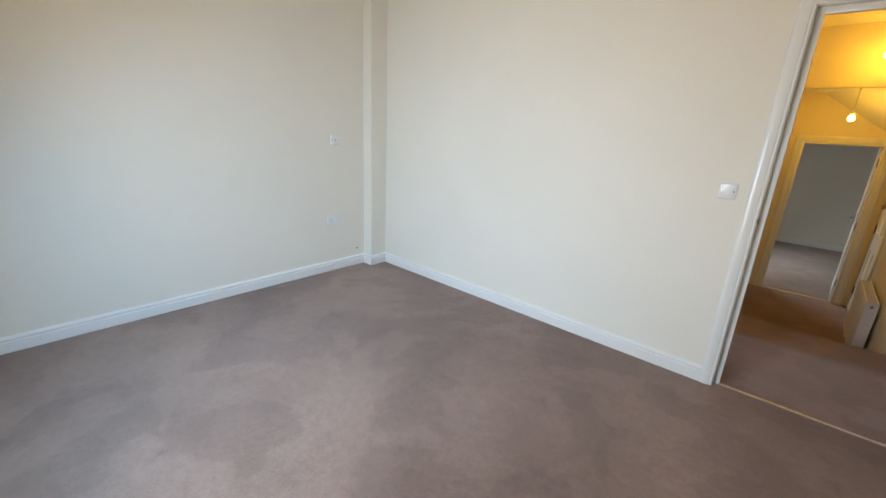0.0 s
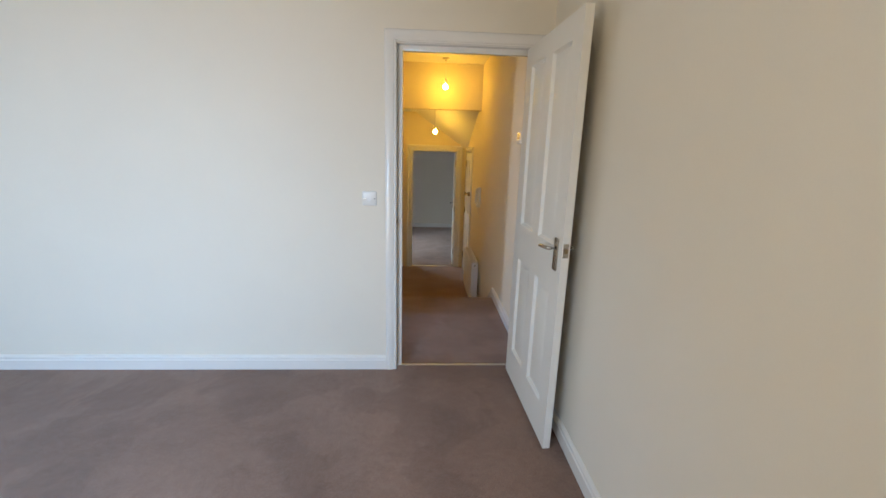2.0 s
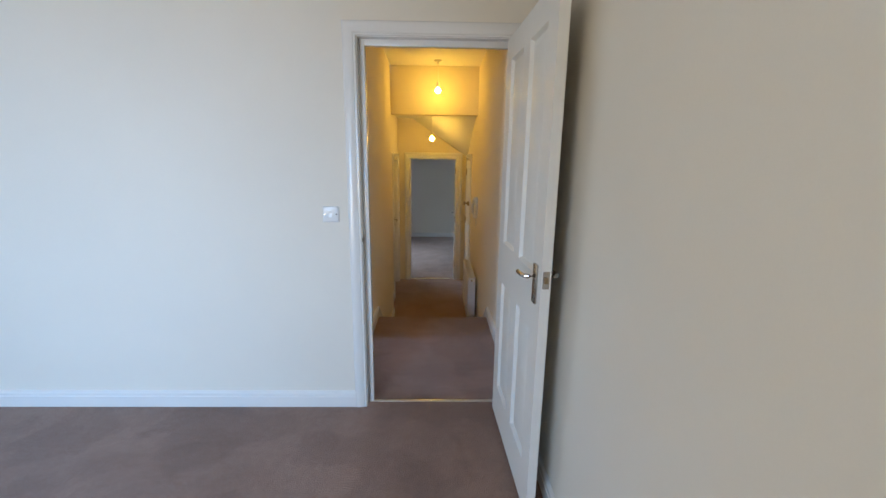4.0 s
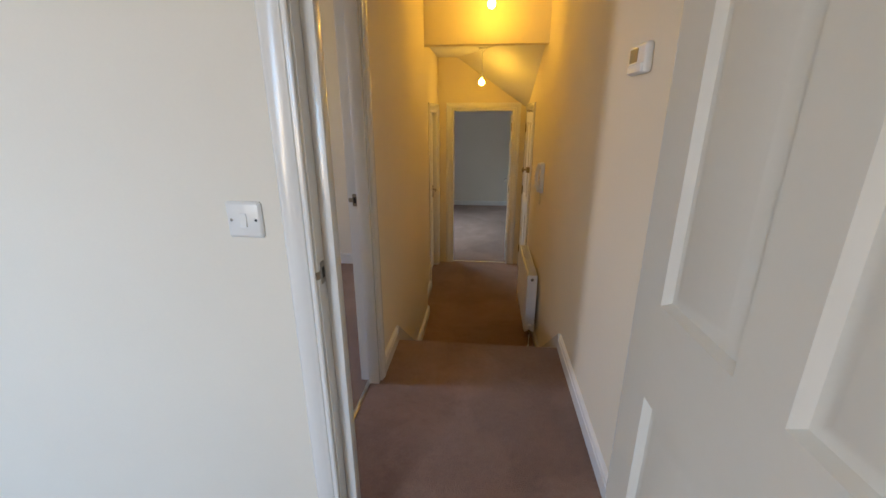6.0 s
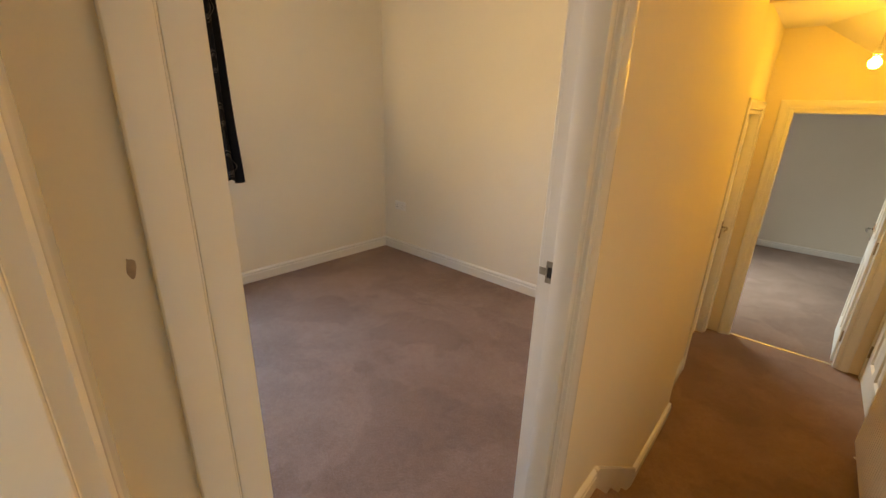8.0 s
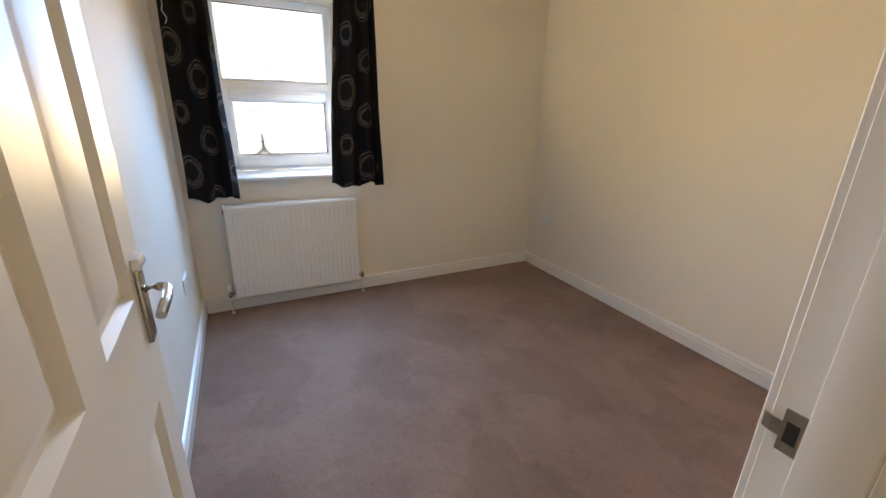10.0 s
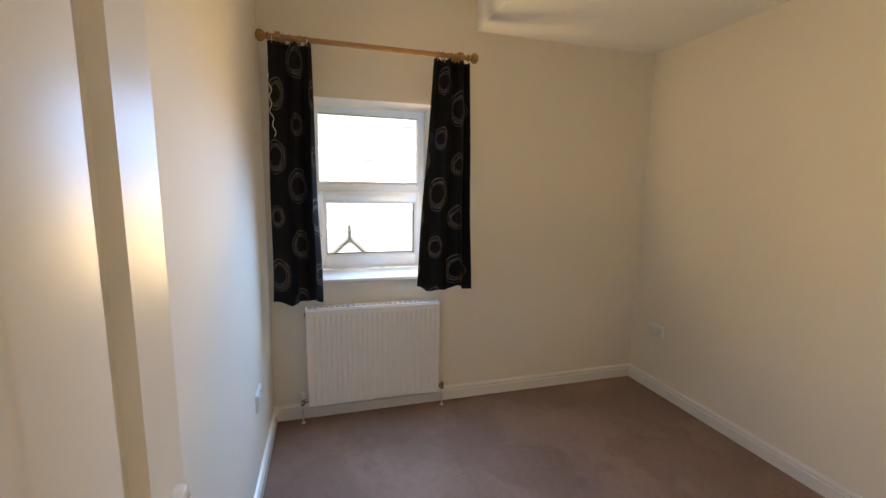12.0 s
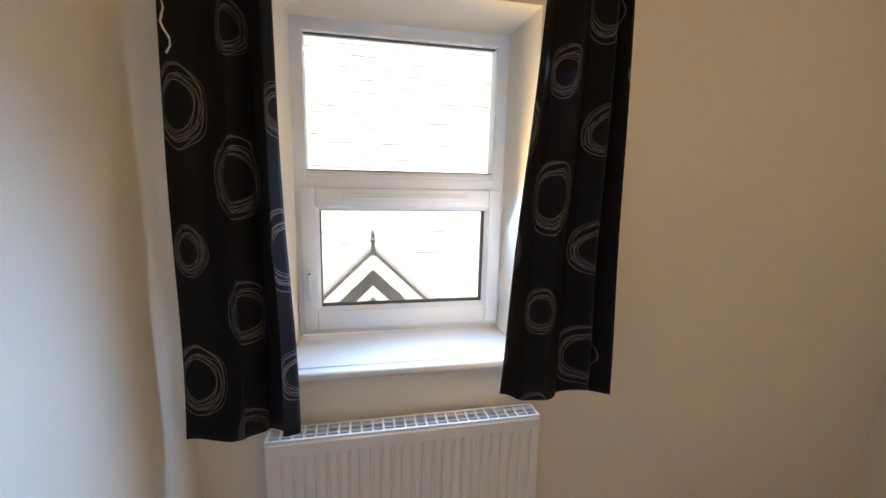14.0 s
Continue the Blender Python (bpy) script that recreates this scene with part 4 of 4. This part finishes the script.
for hz in (1.06, 1.40):
    part("hinge", one(0.03, 3.663 - ym, hz - 0.035 - WZ0, 0.05, 3.671 - ym, hz + 0.035 - WZ0, 0.003), UPVC, t)
b = bmesh.new()
block(b, -3.09, W0 + 0.002, WZ0 - 0.006, XW, W1 - 0.002, WZ0 + 0.026, 0.004)
block(b, XW, W0 - 0.03, WZ0 - 0.004, XW + 0.040, W1 + 0.03, WZ0 + 0.024, 0.009, 3)
structure("window_sill", b, GLOSS, "white gloss window board with a rounded nose", "window sill")

# ---- curtain pole ----
t = thing("curtain_pole", pose(-2.660, 3.285, 2.243), "turned pine curtain pole with ball finials", "curtain pole")
part("pole", lathe(bmesh.new(), [(0.0135, -0.56), (0.014, -0.55), (0.014, 0.55), (0.0135, 0.56)], pose(0, 0, 0, -90, 0, 0), 20), PINE, t)
FIN = [(0.014, 0.0), (0.020, 0.003), (0.021, 0.010), (0.015, 0.014), (0.013, 0.018), (0.019, 0.024), (0.0275, 0.034), (0.030, 0.045), (0.0275, 0.057), (0.018, 0.066), (0.006, 0.069)]
for s in (-1, 1):
    part("finial", lathe(bmesh.new(), FIN, pose(0, s * 0.545, 0, -90 * s, 0, 0), 20), PINE, t)
    b = lathe(bmesh.new(), [(0.030, 0), (0.032, 0.006), (0.026, 0.014), (0.017, 0.020), (0.017, 0.060), (0.022, 0.068), (0.022, 0.075)], pose(XW + 2.660, s * 0.505, 0.0, 0, 90, 0), 18)
    part("bracket", b, PINE, t)
    lathe_ring = lathe(bmesh.new(), [(0.0145, -0.013), (0.026, -0.013), (0.027, -0.008), (0.027, 0.008), (0.026, 0.013), (0.0145, 0.013)], pose(0, s * 0.505, 0, -90, 0, 0), 20)
    part("bracket_cup", lathe_ring, PINE, t)
    for k in range(4):
        rb = bmesh.new()
        ring = [(0.024 * math.cos(2 * math.pi * i / 18), 0, 0.024 * math.sin(2 * math.pi * i / 18) - 0.008) for i in range(19)]
        pipe(rb, ring, 0.0042, 8)
        bmesh.ops.rotate(rb, verts=rb.verts, cent=(0, 0, 0), matrix=Matrix.Rotation(radians(random.uniform(-16, 16)), 3, "X"))
        bmesh.ops.translate(rb, verts=rb.verts, vec=(0, s * (0.475 - 0.030 * k - (0.02 if k > 1 else 0)), 0))
        part("ring", rb, PINE, t)

# ---- curtains ----


def curtain(y_top, y_bot, z_top, z_bot, folds, seed, width, bunch, label):
    rnd = random.Random(seed)
    ph = [rnd.uniform(0, 6.28) for _ in range(6)]
    t = thing("curtain", pose(-2.662, sum(y_bot) / 2, z_bot), label, "curtain", "bedroom curtains")
    nu, nv = 90, 46
    bm = bmesh.new()
    uvl = bm.loops.layers.uv.new("UVMap")
    oy = sum(y_bot) / 2
    grid, uvs = [], {}

    def at(u, v):
        """u across the cloth 0..1, v up 0..1"""
        w = 1 - v
        y0, y1 = y_bot[0] * w + y_top[0] * v, y_bot[1] * w + y_top[1] * v
        a = 2 * math.pi * folds * u ** bunch + ph[0] + 0.35 * math.sin(2.2 * u * math.pi + ph[1]) + 0.22 * math.sin(v * 2.4 + ph[2]) * u
        amp = (0.014 + 0.028 * u ** (bunch - 0.3)) * (0.75 + 0.25 * w) + 0.003 * math.sin(3 * u + ph[3] + 2 * v)
        fine = 0.005 * v ** 3 * math.sin(3.3 * a + ph[4])
        y = y0 + (y1 - y0) * u + 0.010 * math.sin(2 * a + 0.6) * (0.35 + 0.65 * w) * u + 0.006 * w * math.sin(1.4 * v * 6 + ph[5])
        x = amp * math.sin(a) + fine - 0.004 * w + 0.004 * math.sin(5 * v + 7 * u + ph[1])
        z = (z_top - z_bot) * v + w ** 3 * (0.012 * math.sin(a * 0.5 + ph[2]) + 0.014 * math.sin(a)) - 0.010 * v * (1 + math.cos(a)) / 2
        return Vector((x, y - oy, z))

    for j in range(nv + 1):
        row = []
        for i in range(nu + 1):
            v = bm.verts.new(at(i / nu, j / nv))
            uvs[v] = (i / nu * width + (0.04 if seed == 3 else 2.75), j / nv * (z_top - z_bot) + seed * 0.11)
            row.append(v)
        grid.append(row)
    for j in range(nv):
        for i in range(nu):
            f = bm.faces.new((grid[j][i], grid[j][i + 1], grid[j + 1][i + 1], grid[j + 1][i]))
            for lp in f.loops:
                lp[uvl].uv = uvs[lp.vert]
    me = bpy.data.meshes.new("cloth")
    bm.to_mesh(me)
    bm.free()
    me.materials.append(CLOTH)
    me.shade_smooth()
    ob = new("cloth", me)
    ob.parent = t
    so = ob.modifiers.new("thickness", "SOLIDIFY")
    so.thickness, so.offset = 0.0016, 0
    # lining sheet behind, a little short of the hem
    bm = bmesh.new()
    rows = []
    for j in range(20):
        v = 0.02 + 0.95 * j / 19
        rows.append([bm.verts.new(at(0.012 + 0.976 * i / 60, v) + Vector((-0.007, 0, 0))) for i in range(61)])
    for r, s in zip(rows, rows[1:]):
        for i in range(60):
            bm.faces.new((r[i], r[i + 1], s[i + 1], s[i]))
    ln = part("lining", bm, LINING, t)
    so = ln.modifiers.new("thickness", "SOLIDIFY")
    so.thickness, so.offset = 0.001, 0
    # heading tape tabs and hooks
    for k in range(5):
        p = at((k + 0.5) / 5, 1.0)
        hk = pipe(bmesh.new(), [p + Vector((0.002, 0, -0.012)), p + Vector((0.004, 0, 0.006)), p + Vector((0.002, 0.002, 0.022)), p + Vector((-0.004, 0.004, 0.014))], 0.0022, 6)
        part("hook", hk, PLASTIC, t, "white plastic curtain hook")
    return t, at


tl, at_l = curtain((2.730, 2.945), (2.700, 2.964), 2.225, 0.806, 2.3, 3, 0.44, 1.5, "black lined curtain with stitched grey rings, drawn back")
tr, at_r = curtain((3.627, 3.842), (3.526, 3.872), 2.225, 0.842, 2.8, 8, 0.46, 1.15, "black lined curtain with stitched grey rings, pulled aside")
# drawn heading cord hanging down the first curtain
pts = [at_l(0.06, 1.0) + Vector((0.03, 0, -0.01))]
for i in range(34):
    pts.append(Vector((0.052 + 0.003 * math.sin(i * 1.3), -0.112 + 0.007 * math.sin(i * 1.25) + 0.004 * math.sin(i * 0.47) + 0.0009 * i, 1.40 - 0.0145 * i)))
part("cord", pipe(bmesh.new(), pts, 0.0022, 6), PLASTIC, tl, "white heading cord hanging loose")

# ---- wrapped roll in the bedroom corner ----
t = thing("floor_lamp", pose(-0.325, 5.055, 0.0), "tall white lamp shade wrapped in clear plastic, cord on floor", "floor lamp")
rnd = random.Random(5)
b = bmesh.new()
rows = []
seg = 36
for j in range(31):
    f = j / 30
    z = 0.004 + 0.83 * f
    r = 0.092 - 0.006 * f if f < 0.97 else 0.086 - 0.5 * (f - 0.97)
    lean = Vector((0.012 * f, 0.17 * f, 0))
    rows.append([b.verts.new(lean + Vector(((r + 0.0035 * noise.noise(Vector((i * 0.7, j * 0.33, 3)))) * math.cos(2 * math.pi * i / seg),
                                            (r + 0.0035 * noise.noise(Vector((i * 0.7, j * 0.33, 9)))) * math.sin(2 * math.pi * i / seg), z))) for i in range(seg)])
for a, c in zip(rows, rows[1:]):
    for i in range(seg):
        b.faces.new((a[i], a[(i + 1) % seg], c[(i + 1) % seg], c[i]))
b.faces.new(rows[0][::-1])
b.faces.new(rows[-1])
shade = part("shade", b, WRAP, t, "milky white plastic-wrapped tube")
b = bmesh.new()
rows = []
for j in range(6):
    rr = 0.089 - 0.012 * j + 0.004 * (j % 2)
    rows.append([b.verts.new((0.012 + (rr + 0.010 * noise.noise(Vector((i * 1.9, j * 2.1, 1)))) * math.cos(2 * math.pi * i / seg),
                              0.17 + (rr + 0.010 * noise.noise(Vector((i * 1.9, j * 2.1, 5)))) * math.sin(2 * math.pi * i / seg),
                              0.825 + 0.009 * j + 0.012 * noise.noise(Vector((i * 1.3, j * 1.7, 8))))) for i in range(seg)])
for a, c in zip(rows, rows[1:]):
    for i in range(seg):
        b.faces.new((a[i], a[(i + 1) % seg], c[(i + 1) % seg], c[i]))
b.faces.new(rows[-1])
b.faces.new(rows[0][::-1])
part("wrap_end", b, WRAP, shade, "crumpled clear plastic at the top")
b = bmesh.new()
cord = [(-0.06, -0.09, 0.006), (-0.10, -0.06, 0.006), (-0.13, -0.03, 0.006), (-0.135, 0.0, 0.006), (-0.115, 0.02, 0.006), (-0.085, 0.02, 0.006), (-0.065, 0.0, 0.010)]
sm = []
for i in range(len(cord) - 1):
    for k in range(5):
        f = k / 5
        p0, p1, p2, p3 = (Vector(cord[max(0, min(len(cord) - 1, i + d))]) for d in (-1, 0, 1, 2))
        sm.append(0.5 * ((2 * p1) + (p2 - p0) * f + (2 * p0 - 5 * p1 + 4 * p2 - p3) * f * f + (3 * p1 - p0 - 3 * p2 + p3) * f ** 3))
part("cord", pipe(b, sm + [cord[-1]], 0.003, 8), PLASTIC, t, "white cable loop")
b = one(-0.115, 0.045, 0.002, -0.075, 0.085, 0.040, 0.008, 3)
block(b, -0.110, 0.070, 0.012, -0.104, 0.092, 0.018)
part("plug", b, PLASTIC, t, "white plug")

# ---- outside the window ----
structure("ground", one(-900, -900, -3.6, 900, 900, -3.4), GROUND, "garden ground below the upstairs flat", "ground")
house = thing("house", pose(-7.0, 3.3, -3.4), "sunlit pale stone-slated house across the yard", "house")
part("wall", one(-5.5, -9, 0, 1.30, 9, 3.2), BRICK, house)
# slope of the roof: rises away from the window
SL0, SL1, PITCH = Vector((1.45, 0, 3.15)), 6.6, radians(50)
along = Vector((-math.cos(PITCH), 0, math.sin(PITCH)))
outn = Vector((math.sin(PITCH), 0, math.cos(PITCH)))
b = bmesh.new()
c = [SL0 + along * 0 - outn * 0.06, SL0 + along * SL1 - outn * 0.06, SL0 + along * SL1 - outn * 0.2, SL0 - outn * 0.2]
lo2 = [b.verts.new(p + Vector((0, -9, 0))) for p in c]
hi2 = [b.verts.new(p + Vector((0, 9, 0))) for p in c]
b.faces.new(lo2)
b.faces.new(hi2[::-1])
for i in range(4):
    b.faces.new((lo2[i], hi2[i], hi2[(i + 1) % 4], lo2[(i + 1) % 4]))
roof = part("roof", b, SLATE, house, "pale stone slates in uneven courses")
# small gable in front
dorm = thing("gable_porch", pose(-5.15, 3.255, -0.6), "small gable with white bargeboards and a finial", "gable")
AP = 1.53
rise = 0.96
for s in (-1, 1):
    b = prism(bmesh.new(), [(0, AP), (s * 1.3, AP - 1.3 * rise), (s * 1.3, AP - 1.3 * rise - 0.05), (0, AP - 0.05)], lambda u, v, d: Vector((d, u, v)), -2.2, 0.115)
    part("roof_slope", b, SLATE, dorm)
    b = prism(bmesh.new(), [(0, AP - 0.052), (s * 1.25, AP - 1.25 * rise - 0.052), (s * 1.25, AP - 1.25 * rise - 0.20), (0, AP - 0.20)], lambda u, v, d: Vector((d, u, v)), 0.12, 0.17)
    part("bargeboard", b, BARGE, dorm, "weathered white bargeboard")
    b = prism(bmesh.new(), [(0, AP - 0.028), (s * 1.30, AP - 1.30 * rise - 0.028), (s * 1.30, AP - 1.30 * rise - 0.045), (0, AP - 0.045)], lambda u, v, d: Vector((d, u, v)), 0.116, 0.182)
    part("verge", b, LEAD, dorm, "dark slate verge")
    b = prism(bmesh.new(), [(0, AP - 0.36), (s * 1.1, AP - 0.36 - 1.1 * rise), (s * 1.1, AP - 0.46 - 1.1 * rise), (0, AP - 0.46)], lambda u, v, d: Vector((d, u, v)), 0.04, 0.09)
    part("rafter", b, BARGE, dorm)
part("gable_panel", prism(bmesh.new(), [(0, AP - 0.06), (1.1, AP - 1.1 * rise - 0.06), (1.1, -2.4), (-1.1, -2.4), (-1.1, AP - 1.1 * rise - 0.06)], lambda u, v, d: Vector((d, u, v)), -0.6, 0.0), BRICK, dorm)
part("finial", lathe(bmesh.new(), [(0.016, AP - 0.05), (0.014, AP + 0.03), (0.024, AP + 0.05), (0.012, AP + 0.07), (0.016, AP + 0.085), (0.003, AP + 0.135)], Matrix.Translation((0.18, 0, 0)), 12), LEAD, dorm)
# roof slates: the nearest as parts, the rest joined
slate = bpy.data.meshes.new("slate")
b = one(0, -0.122, 0, 0.30, 0.122, 0.007)
for v in b.verts:
    if v.co.x > 0.2:
        v.co.z *= 0.5
b.to_mesh(slate)
b.free()
slate.materials.append(SLATE)
rnd = random.Random(21)
lay = Matrix((along, Vector((0, 1, 0)), outn)).transposed().to_4x4()
rest = bmesh.new()
gauge, broad = 0.145, 0.25
for r in range(43):
    for k in range(-14, 15):
        p = SL0 + along * (r * gauge) - outn * 0.05 + Vector((0, k * broad + (0.5 * broad if r % 2 else 0) + rnd.uniform(-0.012, 0.012), 0))
        m = Matrix.Translation(p + outn * rnd.uniform(0, 0.010)) @ lay @ pose(rnd.uniform(-0.012, 0.012), 0, 0.010, 0, 2.3 + rnd.uniform(-0.9, 0.9), rnd.uniform(-0.7, 0.7))
        if 6 <= r < 25 and -7 <= k <= 7:
            ob = new("slate", slate)
            ob.parent, ob.matrix_basis = roof, m
        else:
            n0 = len(rest.verts)
            rest.from_mesh(slate)
            rest.verts.ensure_lookup_table()
            bmesh.ops.transform(rest, matrix=m, verts=rest.verts[n0:])
tagged(part("slates", rest, SLATE, roof), kind="stuff")
